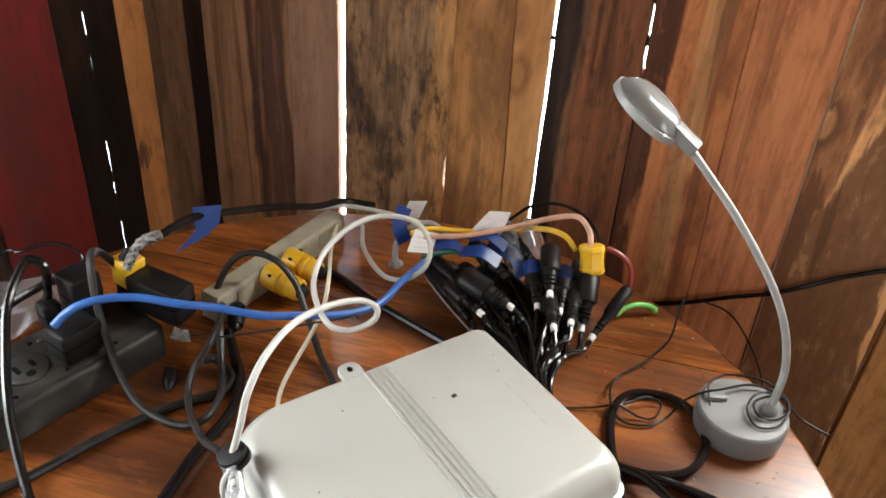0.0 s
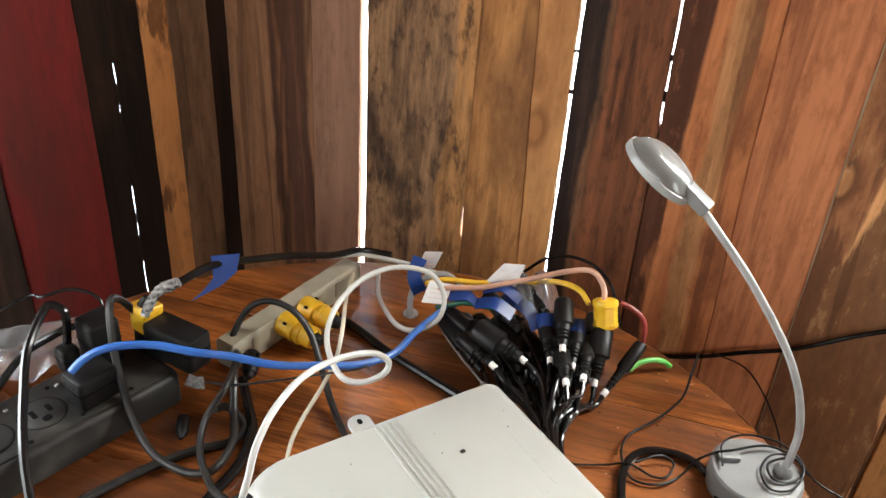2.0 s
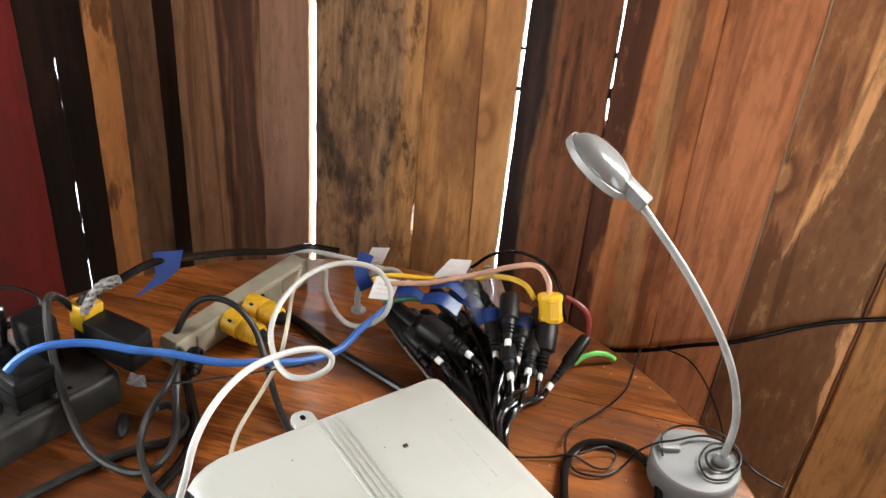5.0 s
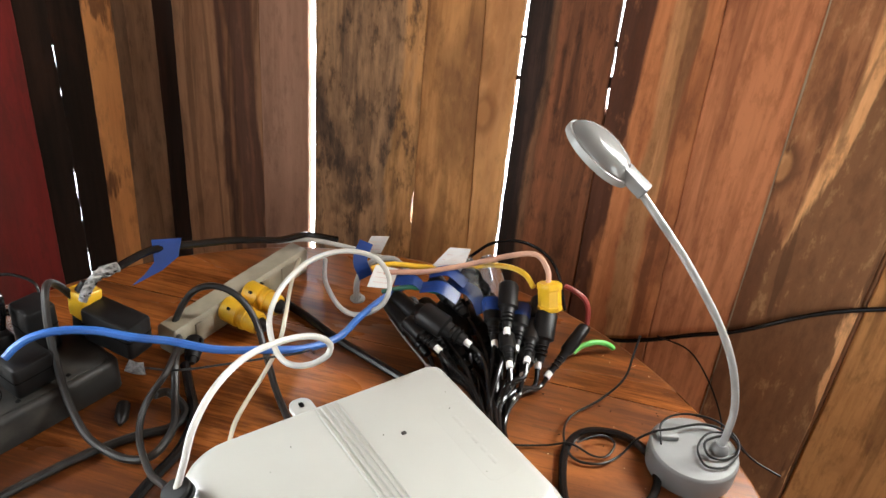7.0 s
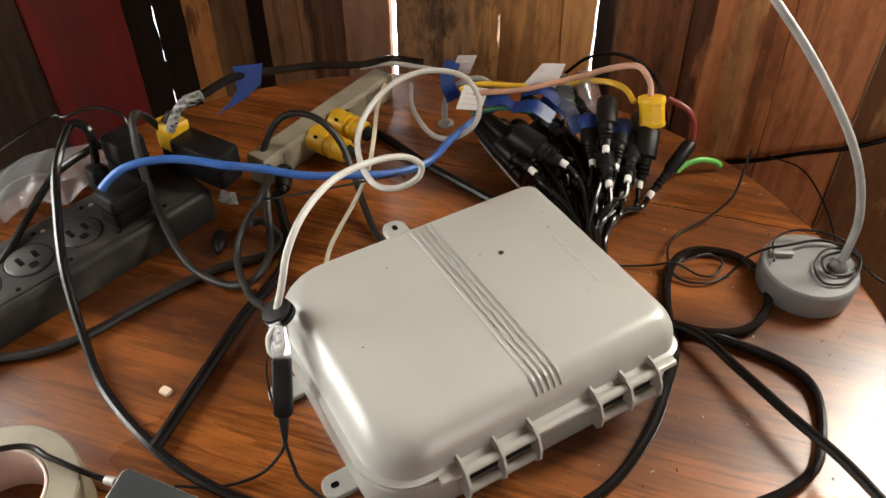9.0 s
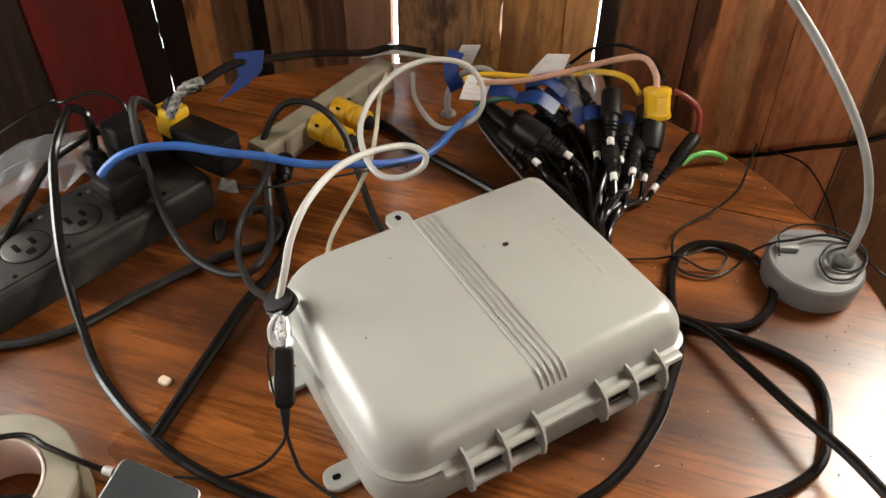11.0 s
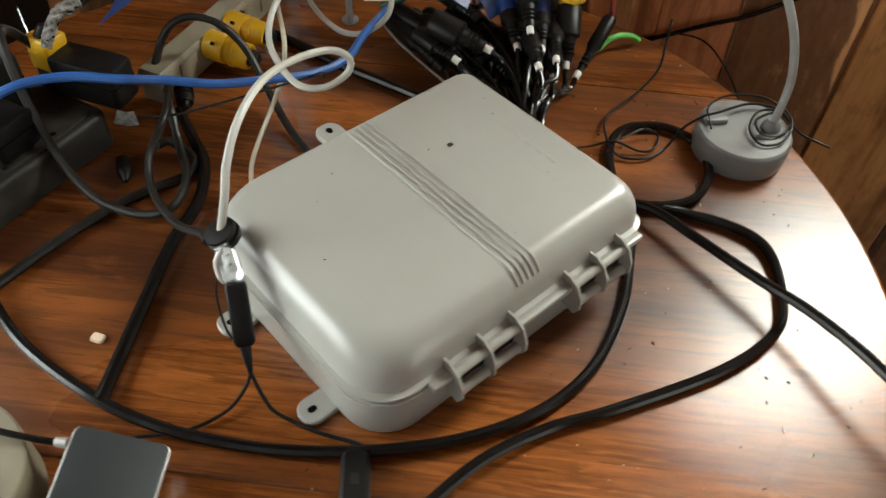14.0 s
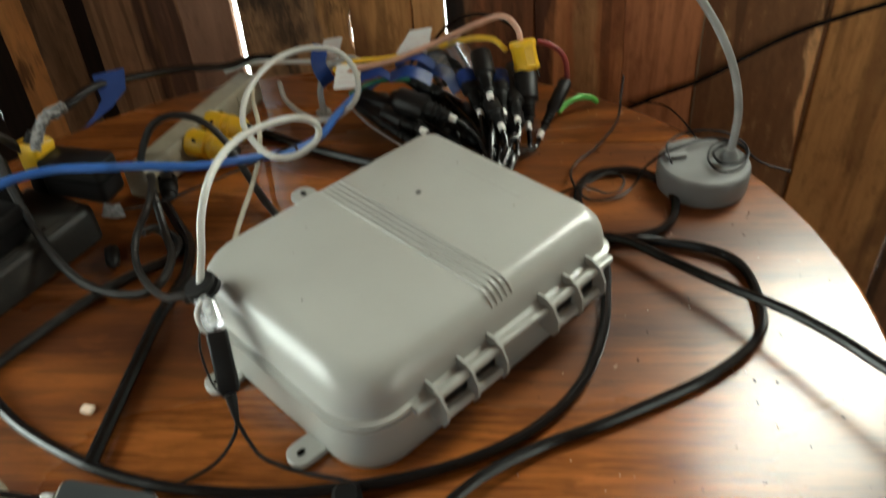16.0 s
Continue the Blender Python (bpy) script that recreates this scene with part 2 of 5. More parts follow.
YELLOW = material("yellow_plug", (0.70, 0.41, 0.018), 0.4, vary=0.1)
YELLOW_WIRE = material("yellow_wire", (0.75, 0.45, 0.03), 0.4)
PEACH = material("peach_wire", (0.50, 0.275, 0.19), 0.45)
RED_WIRE = material("red_wire", (0.24, 0.026, 0.02), 0.45)
GREEN_WIRE = material("green_wire", (0.12, 0.45, 0.08), 0.45)
DARK_GREEN = material("dark_green_wire", (0.01, 0.10, 0.05), 0.45)
BEIGE = material("beige_strip", (0.29, 0.26, 0.19), 0.5, dust=0.3)
PAPER = material("paper_tag", (0.70, 0.68, 0.65), 0.7, vary=0.05)
PRINT = material("red_print", (0.58, 0.42, 0.39), 0.7)
FOIL = material("foil", (0.24, 0.235, 0.225), 0.35, metal=0.6, vary=0.5, bump=0.6, scale=220)
LAMP_GREY = material("lamp_grey", (0.15, 0.15, 0.147), 0.42, vary=0.06)
LAMP_SILVER = material("lamp_silver", (0.20, 0.20, 0.195), 0.2, metal=0.25, vary=0.04, rvar=0.04)
STEM_GREY = material("stem_grey", (0.27, 0.27, 0.26), 0.4)
TAPE_TAN = material("masking_tape", (0.15, 0.126, 0.082), 0.6, vary=0.1)
TAPE_CORE = material("tape_core", (0.50, 0.38, 0.33), 0.7)
SLATE = material("slate_top", (0.024, 0.028, 0.030), 0.55, vary=0.05, spec=0.3)
ALU = material("aluminium_edge", (0.46, 0.45, 0.43), 0.4, metal=0.6)
CHIP = material("wood_chip", (0.62, 0.48, 0.36), 0.7)
CLEAR = bpy.data.materials.new("clear_plastic")
CLEAR.use_nodes = True
_b = CLEAR.node_tree.nodes["Principled BSDF"]
_b.inputs["Transmission Weight"].default_value, _b.inputs["Roughness"].default_value = 0.9, 0.22
_b.inputs["Base Color"].default_value, _b.inputs["IOR"].default_value = (0.9, 0.92, 0.95, 1), 1.25
SKYGLOW = bpy.data.materials.new("bright_sky")
SKYGLOW.use_nodes = True
_b = SKYGLOW.node_tree.nodes["Principled BSDF"]
_b.inputs["Emission Color"].default_value, _b.inputs["Emission Strength"].default_value = (0.95, 0.98, 1.0, 1), 9.0


# ---- builders ----
def part(name, bm, mat, parent=None, label="", smooth=True):
    me = bpy.data.meshes.new(name)
    bmesh.ops.recalc_face_normals(bm, faces=bm.faces)
    for f in bm.faces:
        f.smooth = smooth
    bm.to_mesh(me)
    bm.free()
    me.materials.append(mat)
    if smooth:
        me.set_sharp_from_angle(angle=radians(38))
    ob = new(name, me)
    if parent is not None:
        ob.parent = parent
    if label:
        ob["label"] = label
    return ob


def thing(name, label, category, group="", kind="", at=(0, 0, 0), turn=0.0):
    ob = tagged(new(name), label, category, group, kind)
    ob.empty_display_size = 0.02
    ob.matrix_basis = pose(*at, 0, 0, turn)
    return ob


def rounded(x0, x1, y0, y1, r, seg=6):
    four = r if isinstance(r, tuple) else (r, r, r, r)
    pts = []
    for (sx, sy, a0), q in zip(((1, 1, 0), (0, 1, 90), (0, 0, 180), (1, 0, 270)), four):
        q = min(q, (x1 - x0) / 2 - 1e-5, (y1 - y0) / 2 - 1e-5)
        cx, cy = (x1 - q if sx else x0 + q), (y1 - q if sy else y0 + q)
        for i in range(seg + 1):
            a = radians(a0 + 90 * i / seg)
            pts.append((cx + q * math.cos(a), cy + q * math.sin(a)))
    return pts


def loft(bm, rings, caps=True):
    loops = [[bm.verts.new(p) for p in ring] for ring in rings]
    n = len(loops[0])
    for a, b in zip(loops, loops[1:]):
        for i in range(n):
            bm.faces.new((a[i], a[(i + 1) % n], b[(i + 1) % n], b[i]))
    if caps:
        bm.faces.new(loops[0][::-1])
        bm.faces.new(loops[-1])
    return loops


def slab(bm, x0, x1, y0, y1, layers, r, seg=6, m=None, sides=(1, 1, 1, 1)):
    """A rounded block; layers are (height, inset) from below; sides weigh the inset at x0, x1, y0, y1."""
    rings = []
    for z, i in layers:
        a, b, c, d = [i * k for k in sides]
        ring = [Vector((x, y, z)) for x, y in rounded(x0 + a, x1 - b, y0 + c, y1 - d, r if isinstance(r, tuple) else max(r - i, 0.0008), seg)]
        rings.append([m @ v for v in ring] if m else ring)
    loft(bm, rings)
    return bm


def block(bm, x0, x1, y0, y1, z0, z1, r=0.002, m=None, corner=None):
    e = min(r, (z1 - z0) / 2.2)
    return slab(bm, x0, x1, y0, y1, [(z0, e), (z0 + e * 0.3, e * 0.3), (z0 + e, 0), (z1 - e, 0), (z1 - e * 0.3, e * 0.3), (z1, e)], corner if corner else max(r, 0.001), 3, m)


def smooth_path(pts, step=7):
    pts = [Vector(p) for p in pts]
    ext = [2 * pts[0] - pts[1]] + pts + [2 * pts[-1] - pts[-2]]
    out = []
    for i in range(1, len(ext) - 2):
        p0, p1, p2, p3 = ext[i - 1:i + 3]
        for k in range(step):
            t = k / step
            out.append(0.5 * (2 * p1 + (p2 - p0) * t + (2 * p0 - 5 * p1 + 4 * p2 - p3) * t * t + (3 * p1 - p0 - 3 * p2 + p3) * t ** 3))
    out.append(pts[-1])
    return out


def tube(bm, pts, r, sides=9, step=7, curve=True, flat=1.0):
    """A round cord along a smooth path; r is one radius or a pair from start to end."""
    path = smooth_path(pts, step) if curve else [Vector(p) for p in pts]
    side = None
    rings = []
    for i, p in enumerate(path):
        d = (path[min(i + 1, len(path) - 1)] - path[max(i - 1, 0)]).normalized()
        ref = side if side else (Vector((0, 0, 1)) if abs(d.z) < 0.9 else Vector((1, 0, 0)))
        n = (ref - d * ref.dot(d)).normalized()
        side = n
        b = d.cross(n)
        rr = r if not isinstance(r, tuple) else r[0] + (r[1] - r[0]) * i / (len(path) - 1)
        rings.append([p + n * (rr * flat * math.cos(2 * math.pi * k / sides)) + b * (rr * math.sin(2 * math.pi * k / sides)) for k in range(sides)])
    loft(bm, rings)
    return bm


def lathe(bm, start, end, profile, sides=20, squash=1.0):
    """Turned body from start to end; profile is (fraction, radius)."""
    a, b = Vector(start), Vector(end)
    d = (b - a).normalized()
    ref = Vector((0, 0, 1)) if abs(d.z) < 0.9 else Vector((1, 0, 0))
    n = (ref - d * ref.dot(d)).normalized()
    s = d.cross(n)
    loft(bm, [[a + (b - a) * f + n * (r * squash * math.cos(2 * math.pi * k / sides)) + s * (r * math.sin(2 * math.pi * k / sides)) for k in range(sides)] for f, r in profile])
    return bm


def cord(name, label, pts, r, mat, category="cable", group="", sides=9):
    return tagged(part(name, tube(bmesh.new(), pts, r, sides), mat), label, category, group)


def ribbon(bm, pts, width, thick=0.0006, lean=(0, 0, 1)):
    """A thin strip along a path, width across it."""
    path = smooth_path(pts, 5)
    rings = []
    for i, p in enumerate(path):
        d = (path[min(i + 1, len(path) - 1)] - path[max(i - 1, 0)]).normalized()
        w = Vector(lean).normalized()
        w = (w - d * w.dot(d)).normalized()
        n = d.cross(w)
        rings.append([p + w * width / 2 + n * thick / 2, p - w * width / 2 + n * thick / 2, p - w * width / 2 - n * thick / 2, p + w * width / 2 - n * thick / 2])
    loft(bm, rings)
    return bm


def ring_band(r0, r1, z0, z1, e, at=(0, 0)):
    bm = bmesh.new()
    prof = [(r0, z0 + e), (r0 + e, z0), (r1 - e, z0), (r1, z0 + e), (r1, z1 - e), (r1 - e, z1), (r0 + e, z1), (r0, z1 - e)]
    loops = [[bm.verts.new((at[0] + r * math.cos(2 * math.pi * k / 48), at[1] + r * math.sin(2 * math.pi * k / 48), z)) for r, z in prof] for k in range(48)]
    for k in range(48):
        a, b = loops[k], loops[(k + 1) % 48]
        for i in range(8):
            bm.faces.new((a[i], a[(i + 1) % 8], b[(i + 1) % 8], b[i]))
    return bm


# ---- structure ----
def wall_matrix(origin, along, out):
    """x along the wall, y out of the room, z up."""
    return Matrix(((along.x, out.x, 0, origin.x), (along.y, out.y, 0, origin.y), (0, 0, 1, 0), (0, 0, 0, 1)))


def plank(parent, x0, x1, z0, z1, mat, seed, lift=0.0, thick=0.012, taper=(0.0, 0.0), wave=0.0008, n=14, notch=None):
    """One sawn board with slightly uneven edges; taper moves its upper corners."""
    bm = bmesh.new()
    rng = random.Random(seed)
    ph = [rng.uniform(0, 6.28) for _ in range(4)]
    rings = []
    for i in range(n + 1):
        f = i / n
        z = z0 + (z1 - z0) * f
        w0 = wave * (math.sin(ph[0] + 9 * f) + 0.6 * math.sin(ph[1] + 23 * f))
        w1 = wave * (math.sin(ph[2] + 8 * f) + 0.6 * math.sin(ph[3] + 21 * f))
        a, b = x0 + taper[0] * f + w0, x1 + taper[1] * f + w1
        if notch and notch[0] < z < notch[1]:
            b -= notch[2]
        if n > 20:
            a += 0.0007 * math.sin(71 * f + ph[0]) * math.sin(133 * f)
            b += 0.0007 * math.sin(67 * f + ph[1]) * math.sin(151 * f)
        c = 0.0018
        rings.append([Vector((a, lift + c, z)), Vector((a + c, lift, z)), Vector((b - c, lift, z)), Vector((b, lift + c, z)), Vector((b, lift + thick, z)), Vector((a, lift + thick, z))])
    loft(bm, rings)
    return part("plank", bm, mat, parent, smooth=False)


def rail(bm, x0, x1, z0, z1, y0=0.024, y1=0.06):
    return block(bm, x0, x1, y0, y1, z0, z1, 0.003)


RIGHT = wall_matrix(CORNER, WD, WN)
LEFT = wall_matrix(CORNER, -WN, -WD)
S0 = 0.729  # the plan's zero mark along the right wall, from the corner

wall_right = tagged(part("wall_right", rail(bmesh.new(), -0.05, 3.4, FLOOR, FLOOR + 0.09), PLANK_BROWN, smooth=False), "rough wooden plank wall with daylight between boards", "wall", kind="structure")
wall_right.matrix_basis = RIGHT
rows_right = [
    (-0.729, -0.5450, PLANK_TAN, 0.004, 0, 0), (-0.5446, -0.4505, PLANK_PLAIN, 0.0, 0, -0.002), (-0.4388, -0.2422, PLANK_GREY, 0.002, 0.0, -0.004),
    (-0.2417, -0.1140, PLANK_ORANGE, 0.0, -0.004, -0.088), (-0.1137, -0.0840, PLANK_PALE, -0.001, -0.088, -0.0258), (-0.0803, 0.0626, PLANK_DARK, 0.003, -0.0258, -0.05),
    (0.0642, 0.2052, PLANK_STREAK, 0.0, -0.05, -0.078), (0.2055, 0.3060, PLANK_RED, 0.002, -0.078, -0.043), (0.3072, 0.4538, PLANK_PATCH, 0.0, -0.043, 0)]
for i, (a, b, mat, lift, t0, t1) in enumerate(rows_right):
    plank(wall_right, S0 + a, S0 + b, FLOOR, CEILING, mat, i, lift, taper=(t0, t1), n=110, notch=(-0.08, -0.008, 0.0062) if i == 2 else (0.21, 1.7, 0.0026) if i == 5 else None)


def batten(s, lean, z0, z1):
    """Added dark strip blocking light behind a joint, leaning as the joint does."""
    f0, f1 = [(z - FLOOR) / (CEILING - FLOOR) for z in (z0, z1)]
    plank(wall_right, S0 + s + lean * f0 - 0.012, S0 + s + lean * f0 + 0.012, z0, z1, PLANK_BLACK, 7, 0.0165, 0.006, (lean * (f1 - f0),) * 2, 0.0, 8).name = "batten"


for s, lean, z0, z1 in ((-0.5448, 0, FLOOR, CEILING), (-0.2420, -0.004, FLOOR, -0.085), (-0.2420, -0.004, -0.004, CEILING), (-0.1139, -0.088, FLOOR, CEILING), (0.0634, -0.05, FLOOR, 0.20), (0.2053, -0.078, FLOOR, CEILING), (0.3066, -0.043, FLOOR, CEILING), (0.4539, 0, FLOOR, CEILING)):
    batten(s, lean, z0, z1)
plank(wall_right, S0 + 0.3060, S0 + 0.3076, FLOOR, CEILING, BARE_WOOD, 99, -0.0004, 0.004, (-0.043, -0.043), 0.0003, 60)
for z, h in ((0.283, 0.002), (0.222, 0.003)):
    x = S0 - 0.0825 - 0.0258 * (z - FLOOR) / (CEILING - FLOOR)
    part("splinter", block(bmesh.new(), x - 0.003, x + 0.003, 0.004, 0.010, z - h, z + h, 0.0008), PLANK_BLACK, wall_right, smooth=False)
for z, h in ((0.30, 0.004), (0.245, 0.008)):
    x = S0 + 0.0630 - 0.05 * (z - FLOOR) / (CEILING - FLOOR)
    part("splinter", block(bmesh.new(), x - 0.003, x + 0.003, 0.005, 0.010, z - h, z + h, 0.0008), PLANK_BLACK, wall_right, smooth=False)
# past the last seen board: the boards below and above a window, then plain boards
WIN0, WIN1, SILL, HEAD = S0 + 0.46, S0 + 0.80, 0.43, 1.12
plank(wall_right, S0 + 0.4540, WIN0, FLOOR, CEILING, PLANK_BROWN, 20, 0.004)
for k in range(2):
    a = WIN0 + k * 0.17
    plank(wall_right, a + 0.001, a + 0.169, FLOOR, SILL, PLANK_BROWN if k % 2 else PLANK_ORANGE, 30 + k)
    plank(wall_right, a + 0.001, a + 0.169, HEAD, CEILING, PLANK_BROWN, 40 + k)
for k in range(12):
    a = WIN1 + k * 0.155
    plank(wall_right, a + 0.001, a + 0.154, FLOOR, CEILING, (PLANK_ORANGE, PLANK_BROWN, PLANK_GREY)[k % 3], 50 + k)

wall_left = tagged(part("wall_left", rail(bmesh.new(), -0.02, 3.4, FLOOR, FLOOR + 0.09), PLANK_BROWN, smooth=False), "rough wooden plank wall with one dark red painted board and a window", "wall", kind="structure")
wall_left.matrix_basis = LEFT
# mirrored so that x runs from the corner
# the first entry is a black board painted in for the corner's shade
rows_left = [(-0.03, 0.0370, PLANK_BLACK, 0.0), (0.0373, 0.1275, PLANK_OLIVE, 0.0015), (0.1278, 0.188, PLANK_CREAM, 0.002), (0.1885, 0.2493, PLANK_BLACK, 0.003), (0.2483, 0.308, PLANK_BLACK, 0.0036), (0.3085, 0.468, PLANK_PAINTED, 0.0), (0.4695, 0.62, PLANK_DARK, 0.003)]
# added outside strips that stop sky light leaking through closed joints
for s in (0.0371, 0.1277, 0.1882, 0.3083, 0.4687, 0.6205):
    part("batten", block(bmesh.new(), s - 0.012, s + 0.012, 0.0155, 0.022, FLOOR, CEILING, 0.001), PLANK_BLACK, wall_left, smooth=False)
for i, (a, b, mat, lift) in enumerate(rows_left):
    plank(wall_left, a, b, FLOOR, CEILING, mat, 70 + i, lift, 0.0022 if i in (3, 4) else 0.012, n=110)
LSILL, LHEAD = 0.08, 0.62
for k in range(17):
    a = 0.621 + k * 0.16
    tone = (PLANK_BROWN, PLANK_ORANGE, PLANK_GREY)[k % 3]
    if 1 <= k <= 6:
        plank(wall_left, a + 0.001, a + 0.159, FLOOR, LSILL, tone, 80 + k)
        plank(wall_left, a + 0.001, a + 0.159, LHEAD, CEILING, tone, 200 + k)
    else:
        plank(wall_left, a + 0.001, a + 0.159, FLOOR, CEILING, tone, 80 + k)

# the two unseen walls behind the camera, added to close the room, one with an open doorway
ROOM = 3.2
FAR_A, FAR_B = CORNER + WD * ROOM, CORNER - WN * ROOM
back = tagged(part("wall_back", rail(bmesh.new(), -0.05, ROOM, CEILING - 0.1, CEILING), PLANK_BROWN, smooth=False), "unseen rough wooden plank wall with an open doorway", "wall", kind="structure")
back.matrix_basis = wall_matrix(FAR_A, -WN, WD)
# the opening in this wall is added to let a fill lamp in
side = tagged(part("wall_side", rail(bmesh.new(), -0.05, ROOM, FLOOR, FLOOR + 0.09), PLANK_BROWN, smooth=False), "unseen rough wooden plank wall with an opening added for a fill lamp", "wall", kind="structure")
side.matrix_basis = wall_matrix(FAR_B, WD, -WN)
for k in range(20):
    a = k * 0.16
    mat = (PLANK_BROWN, PLANK_ORANGE, PLANK_GREY)[k % 3]
    plank(back, a + 0.001, a + 0.159, 1.2 if 8 <= k <= 12 else FLOOR, CEILING, mat, 110 + k)
    if 1 <= k <= 8:
        plank(side, a + 0.001, a + 0.159, FLOOR, 0.42, mat, 140 + k)
        plank(side, a + 0.001, a + 0.159, 1.52, CEILING, mat, 170 + k)
    else:
        plank(side, a + 0.001, a + 0.159, FLOOR, CEILING, mat, 140 + k)


def sheet(name, z0, z1, mat, label, category, margin=0.1):
    bm = bmesh.new()
    c = [CORNER + WD * a - WN * b for a, b in ((-margin, -margin), (ROOM + margin, -margin), (ROOM + margin, ROOM + margin), (-margin, ROOM + margin))]
    loft(bm, [[Vector((p.x, p.y, z)) for p in c] for z in (z0, z1)])
    return tagged(part(name, bm, mat, smooth=False), label, category, kind="structure")


sheet("floor", FLOOR - 0.05, FLOOR, FLOOR_WOOD, "dark worn wooden floor", "floor")
# unseen ceiling, added to close the room
sheet("ceiling", CEILING, CEILING + 0.04, PLANK_BROWN, "unseen dark wooden ceiling boards closing the room", "ceiling")

# bright overcast sky outside the boards
bm = bmesh.new()
for a, b in ((CORNER - WN * 6 + WN * 3 - WD * 3, CORNER + WN * 3 - WD * 3), (CORNER + WN * 3 - WD * 3, CORNER + WN * 3 + WD * 7)):
    loft(bm, [[Vector((a.x, a.y, -3)), Vector((b.x, b.y, -3)), Vector((b.x, b.y, 5)), Vector((a.x, a.y, 5))]], caps=False)
    bm.faces.new(list(bm.verts)[-4:])
tagged(part("backdrop", bm, SKYGLOW, smooth=False), "bright overcast sky seen through cracks", "sky", kind="structure")

ctr = CORNER + WD * ((WIN0 + WIN1) / 2) + WN * 0.03
window_light("window_daylight", (ctr.x, ctr.y, (SILL + HEAD) / 2), -WN, WIN1 - WIN0, HEAD - SILL, 26, (1.0, 0.955, 0.88))
ctr = CORNER - WN * 1.261 - WD * 0.03
window_light("left_window_daylight", (ctr.x, ctr.y, (LSILL + LHEAD) / 2), WD, 0.95, LHEAD - LSILL, 8, (1.0, 0.965, 0.92))
ctr = FAR_A - WN * (10.5 * 0.16) + WD * 0.02
window_light("doorway_daylight", (ctr.x, ctr.y, 0.25), -WD, 0.78, 1.85, 15, (1.0, 0.97, 0.93))
# added fill lamp; no window is known on this side
ctr = FAR_B + WD * (5 * 0.16) - WN * 0.02
window_light("side_fill_light", (ctr.x, ctr.y, 0.97), WN, 1.25, 1.05, 6, (1.0, 0.97, 0.92))

# ---- table ----
TC, TR = Vector((0.102, 0.169)), 0.486
SEAM_N, SEAM_D = Vector((0.745, 0.667)), Vector((0.667, -0.745))


def table_slice(lo, hi, name, parent):
    """A board of the round top between two cuts across the seam direction."""
    bm = bmesh.new()
    top = 0.0
    outline = []
    def arc(u0, u1, sign):
        for k in range(25):
            u = u0 + (u1 - u0) * k / 24
            u = max(-TR, min(TR, u))
            outline.append((u, sign * math.sqrt(max(TR * TR - u * u, 0))))
    arc(lo, hi, 1)
    arc(hi, lo, -1)
    clean = [outline[0]]
    for p in outline[1:]:
        if (Vector(p) - Vector(clean[-1])).length > 1e-4:
            clean.append(p)
    if (Vector(clean[0]) - Vector(clean[-1])).length < 1e-4:
        clean.pop()
    cen = Vector((sum(p[0] for p in clean) / len(clean), sum(p[1] for p in clean) / len(clean)))
    rings = []
    for z, k in ((-0.022, 0.004), (-0.019, 0.0), (-0.004, 0.0), (-0.001, 0.0012), (top, 0.004)):
        ring = []
        for u, v in clean:
            p = Vector((u, v))
            r = p.length
            if r > TR - 0.002:
                p = p * ((TR - k) / r)
            else:
                p.x += 0.35 * k * (1 if cen.x > u else -1)
            q = TC + SEAM_N * p.x + SEAM_D * p.y
            ring.append(Vector((q.x, q.y, z)))
        rings.append(ring)
    loft(bm, rings)
    return part(name, bm, TABLE_WOOD, parent, smooth=False)


table = thing("round_table", "round drop-leaf table with worn glossy reddish oak top", "table", at=(0, 0, 0))
table_slice(-TR, -0.2155, "leaf", table)
table_slice(-0.2135, 0.2845, "tabletop", table)
table_slice(0.2860, TR, "leaf", table)
# black strips fill the open seams in place of their shade
for u, half in ((-0.2145, 0.43), (0.28525, 0.39)):
    m = Matrix(((SEAM_D.x, SEAM_N.x, 0, TC.x + SEAM_N.x * u), (SEAM_D.y, SEAM_N.y, 0, TC.y + SEAM_N.y * u), (0, 0, 1, 0), (0, 0, 0, 1)))
    part("joint", block(bmesh.new(), -half, half, -0.0012, 0.0012, -0.018, -0.0035, 0.0003, m), PLANK_BLACK, table, "black strip standing in for the shade in the open joint", smooth=False)
part("column", lathe(bmesh.new(), (TC.x, TC.y, -0.70), (TC.x, TC.y, -0.022), [(0, 0.05), (0.1, 0.06), (0.3, 0.035), (0.6, 0.05), (0.9, 0.04), (1, 0.12)]), TABLE_WOOD, table)
for k in range(4):
    a = radians(90 * k + 40)
    d = Vector((math.cos(a), math.sin(a), 0))
    c = Vector((TC.x, TC.y, 0))
    part("leg", tube(bmesh.new(), [c + d * 0.04 + Vector((0, 0, -0.6)), c + d * 0.2 + Vector((0, 0, -0.66)), c + d * 0.36 + Vector((0, 0, FLOOR + 0.02))], 0.02), TABLE_WOOD, table)

# ---- grey enclosure box ----
BX0, BX1, BY0, BY1 = 0.016, 0.301, -0.006, 0.213
case = thing("utility_box", "grey plastic weatherproof utility box with latched lid", "box", at=(0, 0, 0))
part("base", slab(bmesh.new(), BX0, BX1, BY0, BY1, [(0.0005, 0.003), (0.0025, 0.0006), (0.007, -0.0006), (0.043, -0.0006), (0.045, -0.003), (0.0485, -0.0035), (0.049, -0.001)], (0.016, 0.034, 0.038, 0.022), 8), BOX_GREY, case)
